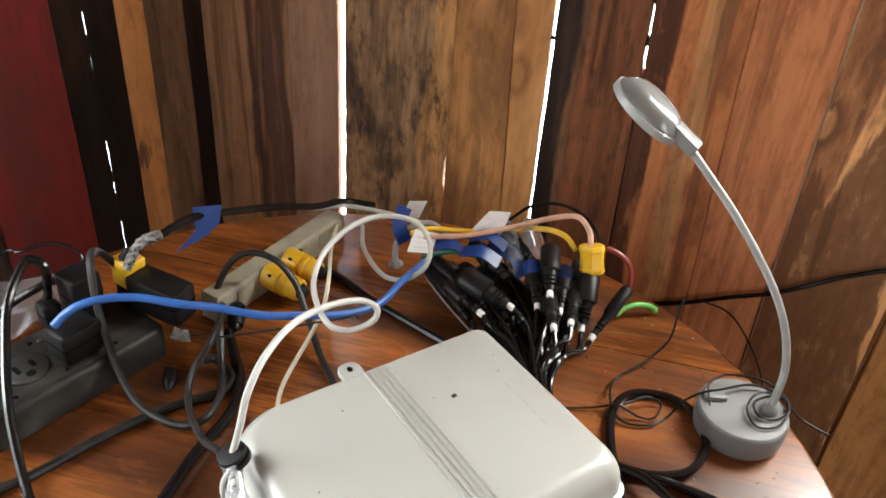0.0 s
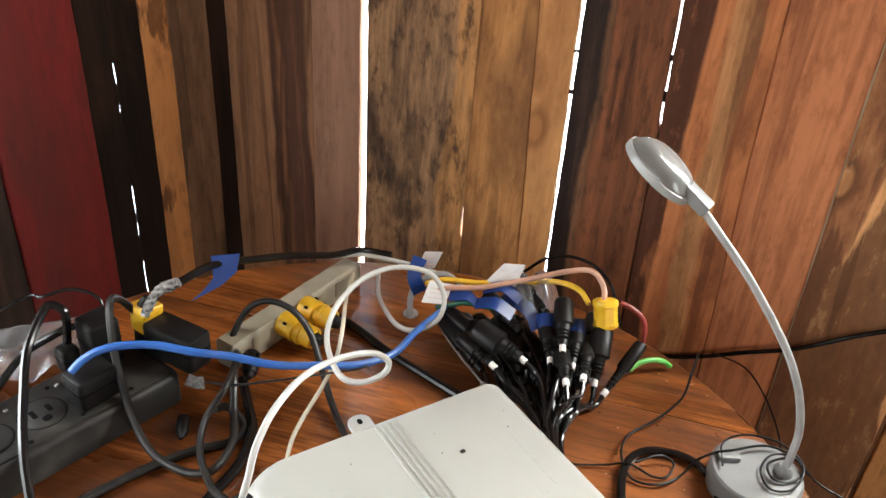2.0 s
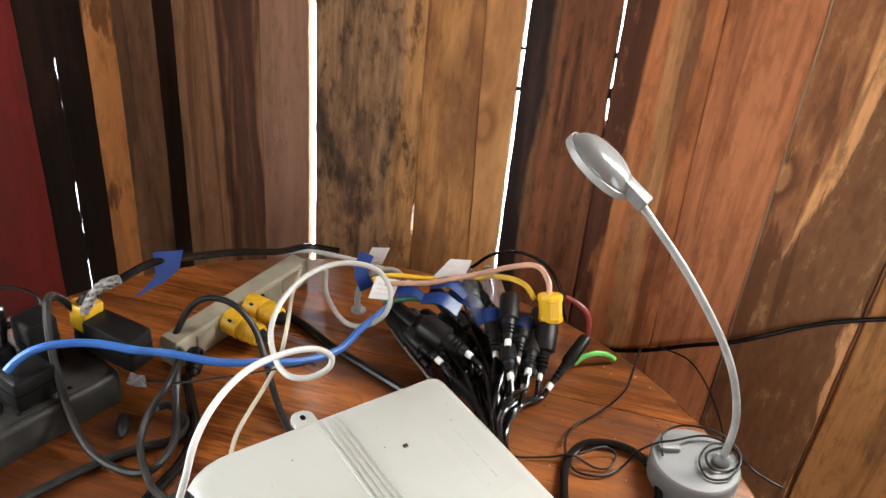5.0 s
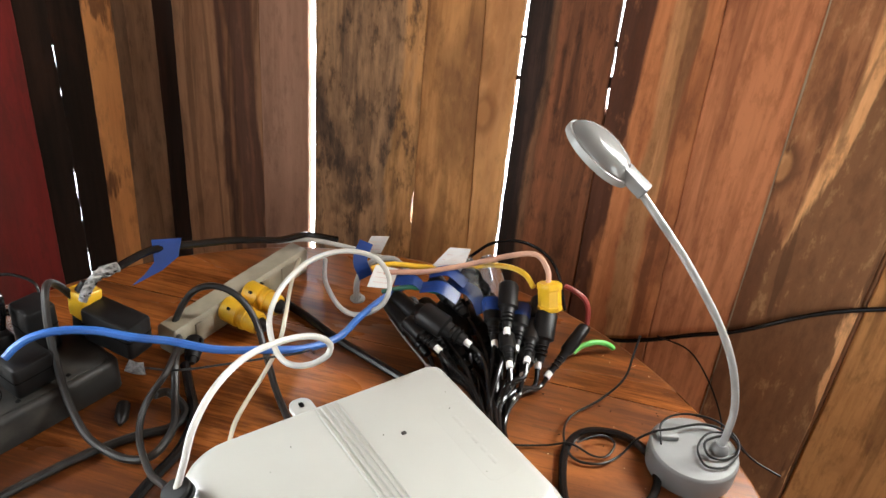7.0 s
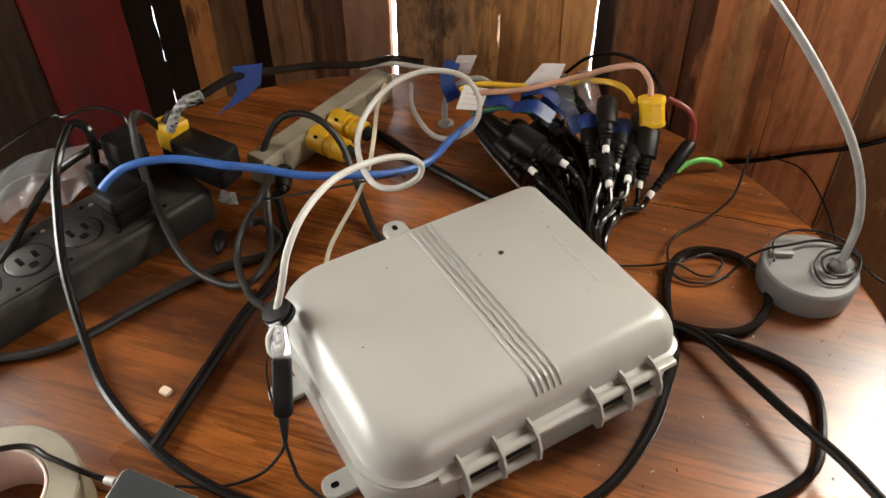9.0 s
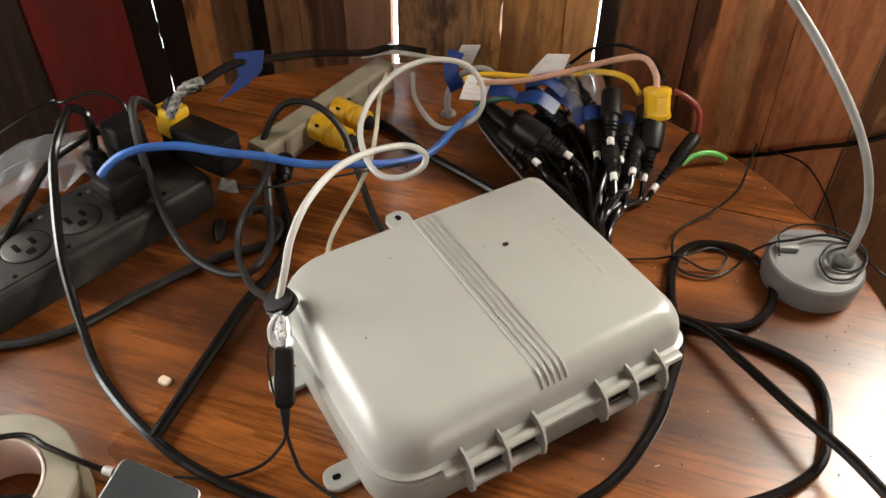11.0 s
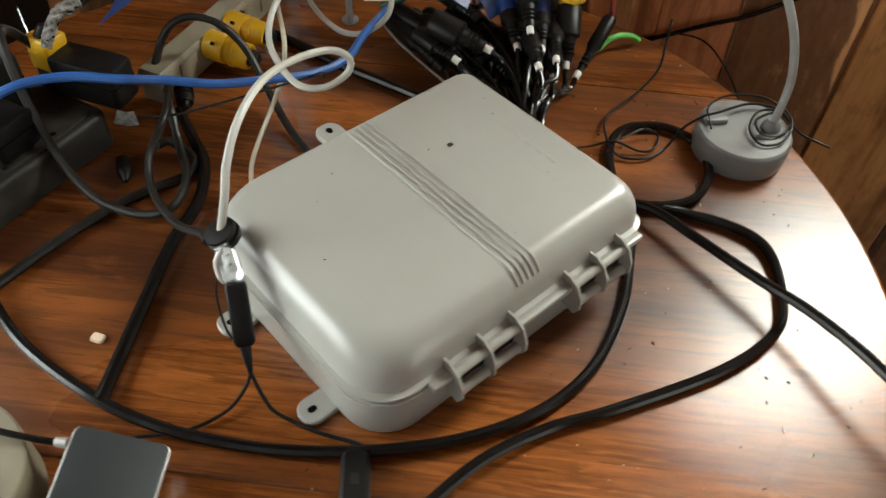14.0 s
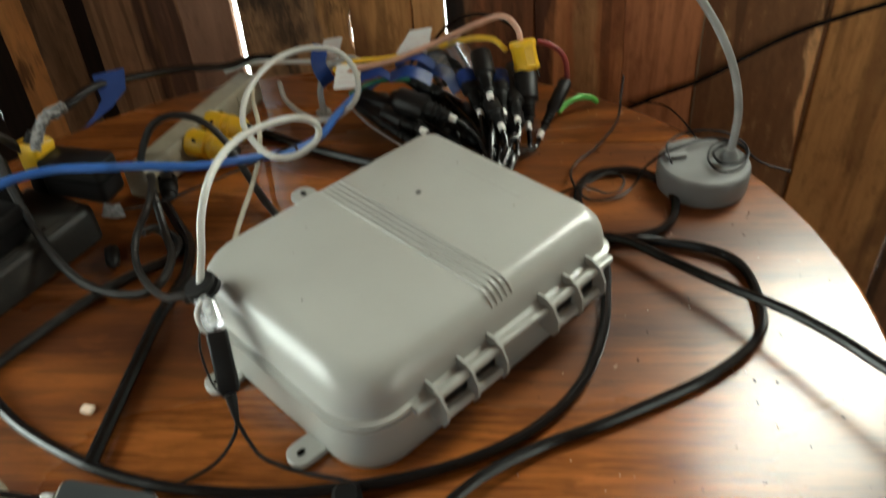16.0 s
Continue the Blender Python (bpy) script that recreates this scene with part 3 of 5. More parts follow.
part("lid", slab(bmesh.new(), BX0, BX1 + 0.001, BY0, BY1, [(0.0495, 0.002), (0.050, -0.003), (0.0530, -0.0035), (0.0545, 0.001), (0.066, 0.0025), (0.073, 0.0045), (0.0785, 0.0075), (0.0828, 0.0115), (0.0858, 0.0158), (0.0876, 0.0205), (0.0884, 0.026), (0.0886, 0.032)], (0.012, 0.034, 0.040, 0.018), 9, None, (0.95, 0.55, 0.85, 0.3)), BOX_GREY, case)
for k in range(5):
    x = 0.1545 + k * 0.0056
    part("rib", tube(bmesh.new(), [(x, 0.2035, 0.0882), (x, 0.19, 0.0888), (x, 0.1, 0.0888), (x, 0.022, 0.0887), (x, 0.0095, 0.0872), (x, 0.0035, 0.0828), (x, 0.0, 0.0775)], 0.0014, 8, 5, True, 0.85), BOX_GREY, case)
part("nameplate", slab(bmesh.new(), 0.246, 0.283, 0.05, 0.15, [(0.0884, 0), (0.08868, 0.0004)], 0.008, 4), BOX_GREY, case, "faint embossed panel", smooth=False)
for k, (y0, y1) in enumerate(((0.066, 0.078), (0.081, 0.09), (0.094, 0.104), (0.107, 0.113), (0.117, 0.134))):
    part("embossed_mark", block(bmesh.new(), 0.262, 0.2665, y0, y1, 0.0886, 0.08878, 0.00008), BOX_PANEL, case)
# front latches: upright fins with a round bar between
for xs in ((0.079, 0.111, 0.143), (0.203, 0.234, 0.264)):
    latch = part("latch", tube(bmesh.new(), [(xs[0], -0.0145, 0.052), (xs[2], -0.0145, 0.052)], 0.0042, 12, curve=False), BOX_GREY, case)
    part("latch_bar", tube(bmesh.new(), [(xs[0], -0.0185, 0.0325), (xs[2], -0.0185, 0.0325)], 0.0046, 10, curve=False), BOX_GREY, latch)
    # black block put in for the shade between the two bars
    part("latch_shade", block(bmesh.new(), xs[0] + 0.002, xs[2] - 0.002, -0.0150, -0.0085, 0.0365, 0.0475, 0.0005), BLACK, latch, "black block standing in for the shade between the latch bars")
    for x in xs:
        bm = bmesh.new()
        ring = [(-0.004, 0.062), (-0.012, 0.0615), (-0.021, 0.056), (-0.026, 0.045), (-0.0265, 0.034), (-0.022, 0.026), (-0.012, 0.028), (-0.004, 0.032)]
        loft(bm, [[Vector((x + dx, y, z)) for y, z in ring] for dx in (-0.0011, 0.0011)])
        part("fin", bm, BOX_GREY, latch, smooth=False)
part("front_lip", block(bmesh.new(), 0.06, 0.288, -0.0165, -0.008, 0.047, 0.0535, 0.002), BOX_GREY, case)


def mounting_tab(cx, cy, z, angle):
    m = pose(cx, cy, z, 0, 0, angle)
    bm = bmesh.new()
    slab(bm, -0.013, 0.022, -0.0115, 0.0115, [(0, 0.001), (0.001, 0), (0.0045, 0), (0.0055, 0.001)], 0.010, 6, m)
    tab = part("mounting_tab", bm, BOX_GREY, case)
    bm = bmesh.new()
    slab(bm, -0.006, 0.001, -0.0025, 0.0025, [(0.0052, 0), (0.0060, 0)], 0.0024, 5, m)
    part("screw_hole", bm, HOLE, tab, "dark screw slot")


mounting_tab(0.003, 0.051, 0.001, 0)
mounting_tab(0.000, 0.158, 0.001, 0)
mounting_tab(0.149, 0.221, 0.0755, -90)
# cable grommet at the lid's edge
part("grommet", lathe(bmesh.new(), (0.014, 0.166, 0.087), (0.010, 0.168, 0.098), [(0, 0.010), (0.1, 0.0135), (0.45, 0.0135), (0.5, 0.0105), (0.7, 0.0105), (0.75, 0.013), (0.95, 0.0125), (1, 0.008)], 22), BLACK, case, "black rubber grommet")
rng = random.Random(5)
for k in range(11):
    x, y = rng.uniform(0.05, 0.28), rng.uniform(0.03, 0.185)
    s = rng.uniform(0.0003, 0.0008)
    part("speck", block(bmesh.new(), x - s, x + s, y - s * 0.7, y + s * 0.7, 0.0884, 0.0890, 0.0002), PLANK_DARK, case)
part("speck", block(bmesh.new(), 0.2085, 0.2135, 0.136, 0.140, 0.0884, 0.0895, 0.0008), DUSTY, case)

# ---- network plug, dongle ----
cord("network_cable", "white network cable looped above the grey box", [(0.011, 0.168, 0.094), (0.021, 0.171, 0.120), (0.033, 0.179, 0.145), (0.057, 0.197, 0.160), (0.094, 0.223, 0.160), (0.135, 0.242, 0.150), (0.171, 0.247, 0.140), (0.190, 0.246, 0.125), (0.187, 0.246, 0.110), (0.167, 0.254, 0.100), (0.152, 0.271, 0.100), (0.157, 0.310, 0.100), (0.174, 0.350, 0.100), (0.202, 0.377, 0.110), (0.242, 0.393, 0.120), (0.285, 0.395, 0.120), (0.319, 0.380, 0.110), (0.331, 0.365, 0.085), (0.320, 0.356, 0.060), (0.299, 0.370, 0.040), (0.289, 0.405, 0.030), (0.305, 0.477, 0.020), (0.329, 0.525, 0.020)], 0.0031, WHITE_CABLE)
plug = thing("network_plug", "clear plastic network plug on the white cable", "plug")
part("shell", lathe(bmesh.new(), (0.009, 0.163, 0.092), (0.000, 0.135, 0.078), [(0, 0.0055), (0.15, 0.0075), (0.5, 0.0078), (0.9, 0.0075), (1, 0.006)], 4), CLEAR, plug)
part("cable_core", tube(bmesh.new(), [(0.010, 0.166, 0.094), (0.006, 0.153, 0.087), (0.002, 0.141, 0.081)], (0.0040, 0.0030), 10), WHITE_CABLE, plug)
for k in range(3):
    f = 0.35 + 0.22 * k
    part("contact", block(bmesh.new(), -0.0022, 0.0022, -0.0008, 0.0008, -0.0006, 0.0006, 0.0003, pose(0.0085 - 0.009 * f, 0.165 - 0.028 * f, 0.0975 - 0.014 * f, 25, 0, 18)), DUSTY, plug, "dark metal contact")
part("boot", tube(bmesh.new(), [(0.004, 0.155, 0.092), (-0.004, 0.152, 0.085), (-0.006, 0.143, 0.076), (0.002, 0.138, 0.072)], 0.0022), WHITE_CABLE, plug, "white plastic latch")
dongle = thing("adapter_dongle", "black plastic cable adapter hanging beside the grey box", "adapter")
m = look((-0.001, 0.1335, 0.078), (-0.016, 0.1055, 0.040))
part("body", slab(bmesh.new(), -0.0078, 0.0078, -0.005, 0.005, [(-0.047, 0.002), (-0.044, 0), (-0.002, 0), (0, 0.001)], 0.0025, 4, m), BLACK, dongle)
part("strain_relief", lathe(bmesh.new(), (-0.0155, 0.107, 0.042), (-0.021, 0.096, 0.024), [(0, 0.0045), (0.5, 0.0035), (1, 0.0018)]), BLACK, dongle)
part("lead", tube(bmesh.new(), [(-0.021, 0.096, 0.024), (-0.022, 0.082, 0.012), (-0.021, 0.066, 0.006), (-0.007, 0.035, 0.004), (0.010, 0.006, 0.004), (0.004, -0.006, 0.006)], 0.0016), BLACK, dongle)
part("lead", tube(bmesh.new(), [(-0.021, 0.096, 0.024), (-0.028, 0.095, 0.012), (-0.048, 0.091, 0.005), (-0.078, 0.097, 0.004), (-0.11, 0.115, 0.006)], 0.0014), BLACK, dongle)
part("lead", tube(bmesh.new(), [(0.002, 0.150, 0.085), (-0.010, 0.150, 0.06), (-0.016, 0.135, 0.035), (-0.016, 0.118, 0.028)], 0.001), BLACK, dongle)

# ---- power cords on the table ----
cord("power_cable", "thick black power cord lying across the table", [(-0.0686, 0.4841, 0.0680), (-0.0648, 0.4833, 0.0920), (-0.0641, 0.4856, 0.1100), (-0.0716, 0.4934, 0.1160), (-0.0817, 0.4940, 0.1130), (-0.1060, 0.4650, 0.0900), (-0.1210, 0.4150, 0.0680), (-0.1300, 0.3720, 0.0530), (-0.1345, 0.3430, 0.0360), (-0.1370, 0.3050, 0.0130), (-0.1350, 0.2390, 0.0060), (-0.115, 0.161, 0.006), (-0.088, 0.105, 0.006), (-0.049, 0.053, 0.006), (-0.008, 0.013, 0.006), (0.039, -0.022, 0.006), (0.087, -0.047, 0.006), (0.138, -0.061, 0.006), (0.193, -0.059, 0.006), (0.251, -0.037, 0.006), (0.295, -0.008, 0.006), (0.327, 0.018, 0.006), (0.364, 0.070, 0.006), (0.400, 0.104, 0.006), (0.435, 0.111, 0.006), (0.466, 0.087, 0.006), (0.471, 0.053, 0.006), (0.450, 0.020, 0.006), (0.413, 0.004, 0.006), (0.379, 0.012, 0.007), (0.345, 0.04, 0.008)], 0.0046, RUBBER, group="power cables")
cord("power_cable", "thick black power cord looped in front of the grey box", [(-0.26, -0.09, 0.006), (-0.18, -0.080, 0.006), (-0.121, -0.072, 0.010), (-0.075, -0.072, 0.019), (-0.03, -0.066, 0.014), (0.0, -0.061, 0.006), (0.063, -0.062, 0.012), (0.124, -0.074, 0.006), (0.172, -0.095, 0.006), (0.259, -0.126, 0.006), (0.317, -0.135, 0.006), (0.356, -0.124, 0.006), (0.401, -0.081, 0.006), (0.401, -0.039, 0.006), (0.368, 0.018, 0.006), (0.335, 0.06, 0.006)], 0.0046, RUBBER, group="power cables")
cord("power_cable", "thick black power cord running off the table's edge", [(0.325, 0.07, 0.008), (0.353, 0.022, 0.014), (0.354, -0.030, 0.017), (0.351, -0.092, 0.022), (0.347, -0.15, 0.030), (0.333, -0.215, 0.036), (0.31, -0.30, 0.03), (0.29, -0.40, -0.08), (0.285, -0.44, -0.3), (0.28, -0.45, FLOOR + 0.01)], 0.0046, RUBBER, group="power cables")
cord("grey_cable", "dusty dark grey cord lying on the table", [(-0.30, 0.37, 0.006), (-0.24, 0.34, 0.006), (-0.204, 0.323, 0.006), (-0.172, 0.313, 0.006), (-0.131, 0.313, 0.006), (-0.080, 0.325, 0.006), (-0.026, 0.334, 0.006), (0.021, 0.335, 0.006), (0.051, 0.330, 0.006), (0.073, 0.345, 0.006), (0.066, 0.375, 0.012), (0.05, 0.37, 0.02)], 0.0046, DUSTY)
cord("thick_cable", "thick black cord running under the other cables", [(-0.1140, 0.1575, 0.0060), (-0.0855, 0.1837, 0.0060), (-0.0367, 0.2279, 0.0060), (0.0053, 0.2645, 0.0060), (0.0490, 0.2950, 0.0060), (0.0780, 0.3350, 0.0060), (0.0880, 0.3750, 0.0080), (0.0960, 0.4120, 0.0120)], 0.0056, RUBBER)
cord("thick_cable", "thick black cord lying flat behind the grey box", [(0.228, 0.53, 0.006), (0.246, 0.48, 0.006), (0.258, 0.439, 0.006), (0.270, 0.384, 0.006), (0.288, 0.328, 0.006), (0.303, 0.281, 0.006), (0.325, 0.215, 0.006)], 0.0052, RUBBER)
cord("arched_cable", "grey-black cord arching over the power strip", [(0.012, 0.49, 0.075), (-0.008, 0.486, 0.108), (-0.021, 0.467, 0.120), (-0.029, 0.436, 0.100), (-0.031, 0.411, 0.060), (-0.030, 0.380, 0.030), (-0.022, 0.344, 0.012), (0.000, 0.308, 0.008), (0.024, 0.294, 0.014), (0.052, 0.32, 0.014), (0.066, 0.355, 0.018), (0.08, 0.39, 0.04), (0.094, 0.425, 0.03)], 0.0042, DUSTY)
cord("looped_cable", "dark grey cord looping into the grommet", [(0.006, 0.186, 0.072), (0.012, 0.210, 0.058), (0.012, 0.262, 0.026), (0.018, 0.318, 0.018), (0.035, 0.351, 0.028), (0.066, 0.372, 0.045), (0.092, 0.412, 0.045), (0.10, 0.44, 0.03)], 0.0036, DUSTY)
cord("strip_cable", "grey cord arching out of the beige power strip", [(0.100, 0.462, 0.03), (0.117, 0.467, 0.055), (0.132, 0.463, 0.072), (0.150, 0.453, 0.077), (0.168, 0.435, 0.070), (0.179, 0.412, 0.050), (0.178, 0.380, 0.025), (0.169, 0.333, 0.010), (0.163, 0.292, 0.006), (0.158, 0.25, 0.006)], 0.004, DUSTY)
cord("cream_cable", "thin cream cord rising behind the grey box", [(0.092, 0.275, 0.005), (0.110, 0.302, 0.008), (0.132, 0.322, 0.014), (0.161, 0.338, 0.032), (0.179, 0.342, 0.060), (0.196, 0.361, 0.080), (0.241, 0.443, 0.060), (0.292, 0.528, 0.030)], 0.0024, CREAM)
cord("thin_cable", "thin black wire crossing the cables", [(0.052, 0.405, 0.03), (0.075, 0.375, 0.04), (0.11, 0.345, 0.055), (0.15, 0.310, 0.075), (0.175, 0.285, 0.09), (0.19, 0.29, 0.085), (0.205, 0.31, 0.06)], 0.0012, BLACK)
cord("blue_cable", "bright blue network cable bridging the table", [(-0.0741, 0.4177, 0.0840), (-0.0620, 0.4176, 0.0940), (-0.0466, 0.4146, 0.1020), (-0.0235, 0.4075, 0.1060), (0.0060, 0.3942, 0.1050), (0.0383, 0.3704, 0.1010), (0.070, 0.361, 0.091), (0.108, 0.340, 0.081), (0.153, 0.329, 0.071), (0.200, 0.321, 0.061), (0.245, 0.328, 0.055), (0.292, 0.358, 0.050), (0.348, 0.386, 0.045), (0.388, 0.399, 0.040)], 0.0042, BLUE_CABLE)
cord("taped_cable", "thick black cord with a blue tape flag", [(0.012, 0.462, 0.10), (0.030, 0.468, 0.118), (0.052, 0.470, 0.122), (0.095, 0.488, 0.122), (0.150, 0.500, 0.108), (0.205, 0.515, 0.09), (0.265, 0.53, 0.066), (0.305, 0.535, 0.06), (0.345, 0.52, 0.05)], 0.0046, RUBBER)
bm = tube(bmesh.new(), [(0.010, 0.461, 0.097), (0.018, 0.464, 0.108), (0.030, 0.468, 0.119), (0.052, 0.470, 0.1225)], (0.0046, 0.0058), 12, 7)
rng = random.Random(8)
for v in bm.verts:
    v.co += Vector((rng.uniform(-1, 1), rng.uniform(-1, 1), rng.uniform(-1, 1))) * 0.0013
wrap = part("tape_wrap", bm, FOIL, smooth=False)
tagged(wrap, "crumpled silvery tape wound round the black cord", "tape")
bm = bmesh.new()
FLAG = [(0.096, 0.494, 0.131), (0.127, 0.486, 0.130), (0.120, 0.481, 0.110), (0.100, 0.477, 0.100), (0.064, 0.474, 0.091), (0.080, 0.479, 0.098), (0.094, 0.484, 0.108)]
loft(bm, [[Vector(p) + Vector((0.0004, 0.0006, 0)) * k for p in FLAG] for k in (-1, 1)])
tagged(part("tape_flag", bm, BLUE_TAPE), "blue masking tape flag hanging from the cord", "tape")
cord("grey_wire", "pale grey cable behind the beige strip", [(0.27, 0.55, 0.05), (0.301, 0.532, 0.056), (0.332, 0.512, 0.052), (0.359, 0.484, 0.05), (0.38, 0.45, 0.05)], 0.003, WHITE_CABLE)
white_lead = cord("white_lead", "thin grey-white lead with a small knob end", [(0.3540, 0.4127, 0.0120), (0.3497, 0.3797, 0.0060), (0.3461, 0.3402, 0.0040), (0.3439, 0.3113, 0.0040), (0.3418, 0.2859, 0.0040)], 0.0015, GREY_CABLE)
part("knob", lathe(bmesh.new(), (0.3418, 0.2889, 0.0040), (0.3418, 0.2809, 0.0040), [(0, 0.001), (0.3, 0.0035), (0.7, 0.0035), (1, 0.0015)], 12), GREY_CABLE, white_lead)

# ---- black power strip with adapters ----
strip = thing("power_strip", "dusty black power strip with large outlets", "power strip", at=(-0.178, 0.349, 0.0), turn=18.5)
SL, SW, SH = 0.222, 0.095, 0.042
part("body", slab(bmesh.new(), -0.14, SL, 0, SW, [(0.0005, 0.003), (0.003, 0.0), (0.034, 0.0005), (0.0375, 0.0014), (0.0395, 0.0035), (0.0402, 0.0055)], 0.012, 6), STRIP_BLACK, strip)
part("top_plate", slab(bmesh.new(), -0.132, SL - 0.008, 0.0075, SW - 0.0075, [(0.0398, 0.0), (0.0414, 0.0003), (SH, 0.0012)], 0.010, 5), STRIP_BLACK, strip)
for k in range(5):
    x, y = -0.072 + k * 0.0535, 0.044
    pod = part("outlet_pod", lathe(bmesh.new(), (x, y, SH - 0.001), (x, y, SH + 0.0016), [(0, 0.0225), (0.55, 0.0225), (0.8, 0.0218), (1, 0.0205)], 32), STRIP_BLACK, strip)
    part("groove", ring_band(0.0228, 0.0238, SH - 0.001, SH + 0.0003, 0.0002, (x, y)), HOLE, pod)
    for dx, w, h in ((-0.0080, 0.0026, 0.0068), (0.0080, 0.0026, 0.0058)):
        part("slot", block(bmesh.new(), x + dx - w, x + dx + w, y + 0.002 - h, y + 0.002 + h, SH + 0.0012, SH + 0.0019, 0.0002), HOLE, pod)
    part("slot", slab(bmesh.new(), x - 0.0045, x + 0.0045, y - 0.0155, y - 0.0070, [(SH + 0.0012, 0), (SH + 0.0019, 0)], 0.003, 5), HOLE, pod)
for k in range(5):
    for dx, y in ((0.022, 0.076), (0.031, 0.073), (0.027, 0.014)):
        x = -0.072 + k * 0.0535 + dx
        part("screw", lathe(bmesh.new(), (x, y, SH - 0.001), (x, y, SH + 0.0009), [(0, 0.0026), (0.7, 0.0026), (1, 0.0021)], 10), FOIL if dx == 0.031 else HOLE, strip)


def wall_adapter(name, label, centre, size, turn, mat=BLACK):
    ob = thing(name, label, "adapter", at=centre, turn=turn)
    w, d, h = size
    part("body", block(bmesh.new(), -w / 2, w / 2, -d / 2, d / 2, 0, h, 0.004, corner=0.005), mat, ob)
    part("seam", slab(bmesh.new(), -w / 2 - 0.0004, w / 2 + 0.0004, -d / 2 - 0.0004, d / 2 + 0.0004, [(h * 0.55, 0), (h * 0.55 + 0.001, 0)], 0.005, 3), HOLE, ob)
    return ob


wall_adapter("wall_adapter", "black block power adapter on the power strip", (0.0372, 0.4456, 0.0415), (0.0699, 0.0345, 0.0415), -61.0)
wall_adapter("wall_adapter", "tall black plug-in adapter on the power strip", (-0.0364, 0.4795, 0.0415), (0.034, 0.036, 0.056), 20)
wall_adapter("wall_adapter", "rounded black plug gripping the blue cable", (-0.0580, 0.4208, 0.0425), (0.044, 0.034, 0.036), 22)
wall_adapter("wall_adapter", "black plug pushed into the power strip", (-0.0703, 0.4771, 0.0425), (0.020, 0.022, 0.030), 20)
yp = thing("yellow_plug", "yellow extension plug seated on a black adapter", "plug")
part("body", slab(bmesh.new(), -0.0135, 0.0135, -0.014, 0.014, [(0, 0.002), (0.006, 0.001), (0.022, 0.0005), (0.023, 0.0), (0.030, 0.0), (0.032, 0.0015)], 0.004, 4, pose(0.0146, 0.4847, 0.063, 0, 6, 22)), YELLOW, yp)
part("shank", block(bmesh.new(), -0.010, 0.010, -0.011, 0.011, -0.022, 0.001, 0.002, pose(0.0146, 0.4847, 0.063, 0, 6, 22)), BLACK, yp)
part("collar", lathe(bmesh.new(), (0.0146, 0.4847, 0.093), (0.0206, 0.4847, 0.103), [(0, 0.008), (0.5, 0.007), (1, 0.0055)]), BLACK, yp)
cord("plug_cable", "black cord rising from the power strip", [(-0.0473, 0.4929, 0.0820), (-0.0627, 0.4931, 0.0840), (-0.0792, 0.4916, 0.0800), (-0.1014, 0.4934, 0.0700), (-0.1214, 0.4859, 0.0600), (-0.2000, 0.4000, 0.0350), (-0.2900, 0.3700, 0.0080)], 0.0042, RUBBER)
cord("thin_cable", "thin black wire arching behind the power strip", [(-0.0252, 0.4978, 0.0920), (-0.0261, 0.5062, 0.1020), (-0.0368, 0.5173, 0.1080), (-0.0539, 0.5303, 0.1080), (-0.0791, 0.5398, 0.1000), (-0.1064, 0.5539, 0.0920), (-0.2600, 0.5200, 0.0500)], 0.0018, RUBBER)
bm = bmesh.new()
rng = random.Random(3)
grid = [[bm.verts.new((-0.245 + 0.022 * i, 0.462 + 0.016 * j, 0.012 + 0.03 * rng.random() * (1 - abs(i - 3) / 5))) for j in range(7)] for i in range(7)]
for i in range(6):
    for j in range(6):
        bm.faces.new((grid[i][j], grid[i + 1][j], grid[i + 1][j + 1], grid[i][j + 1]))
bag = part("plastic_bag", bm, CLEAR, smooth=False)
tagged(bag, "crumpled clear plastic bag behind the power strip", "bag")
bag.matrix_basis = pose(0.0701, 0.0413, 0.004)
mod = bag.modifiers.new("thickness", "SOLIDIFY")
mod.thickness = 0.0006

# ---- beige power strip ----
bs = thing("beige_power_strip", "dirty beige power strip tilted on its side", "power strip", at=(0.094, 0.443, 0.0), turn=24.5)
part("body", slab(bmesh.new(), 0, 0.235, -0.004, 0.026, [(0.0005, 0.002), (0.003, 0), (0.033, 0), (0.037, 0.003)], 0.004, 4), BEIGE, bs)
for k in range(4):
    part("outlet", block(bmesh.new(), 0.03 + k * 0.05, 0.058 + k * 0.05, -0.0055, -0.003, 0.010, 0.032, 0.001), BEIGE, bs)


def extension_plug(name, label, start, end, r, mat, squash=1.0):
    """A moulded round cord connector with grip steps."""
    ob = thing(name, label, "plug")
    a, b = Vector(start), Vector(end)
    part("body", lathe(bmesh.new(), a, b, [(0, r * 0.92), (0.04, r), (0.46, r), (0.48, r * 0.78), (0.56, r * 0.78), (0.58, r * 0.98), (0.66, r * 0.98), (0.68, r * 0.88), (0.93, r * 0.88), (1, r * 0.8)], 14, squash), mat, ob)
    d = (b - a).normalized()
    part("face", lathe(bmesh.new(), a - d * 0.001, a + d * 0.001, [(0, r * 0.8), (1, r * 0.8)], 18, squash), HOLE, ob)
    part("collar", lathe(bmesh.new(), b, b + d * r * 0.6, [(0, r * 0.6), (0.6, r * 0.5), (1, r * 0.35)], 14, squash), BLACK, ob)
    s = d.cross(Vector((0, 0, 1))).normalized()
    for k in (-1, 1):
        c = a + (b - a) * 0.24 + s * (r * 0.72 * k) + Vector((0, 0, r * 0.72))
        part("screw", lathe(bmesh.new(), c - d * 0.0, c + d * 0.004, [(0, 0.0018), (1, 0.0018)], 8), HOLE, ob)
    return ob


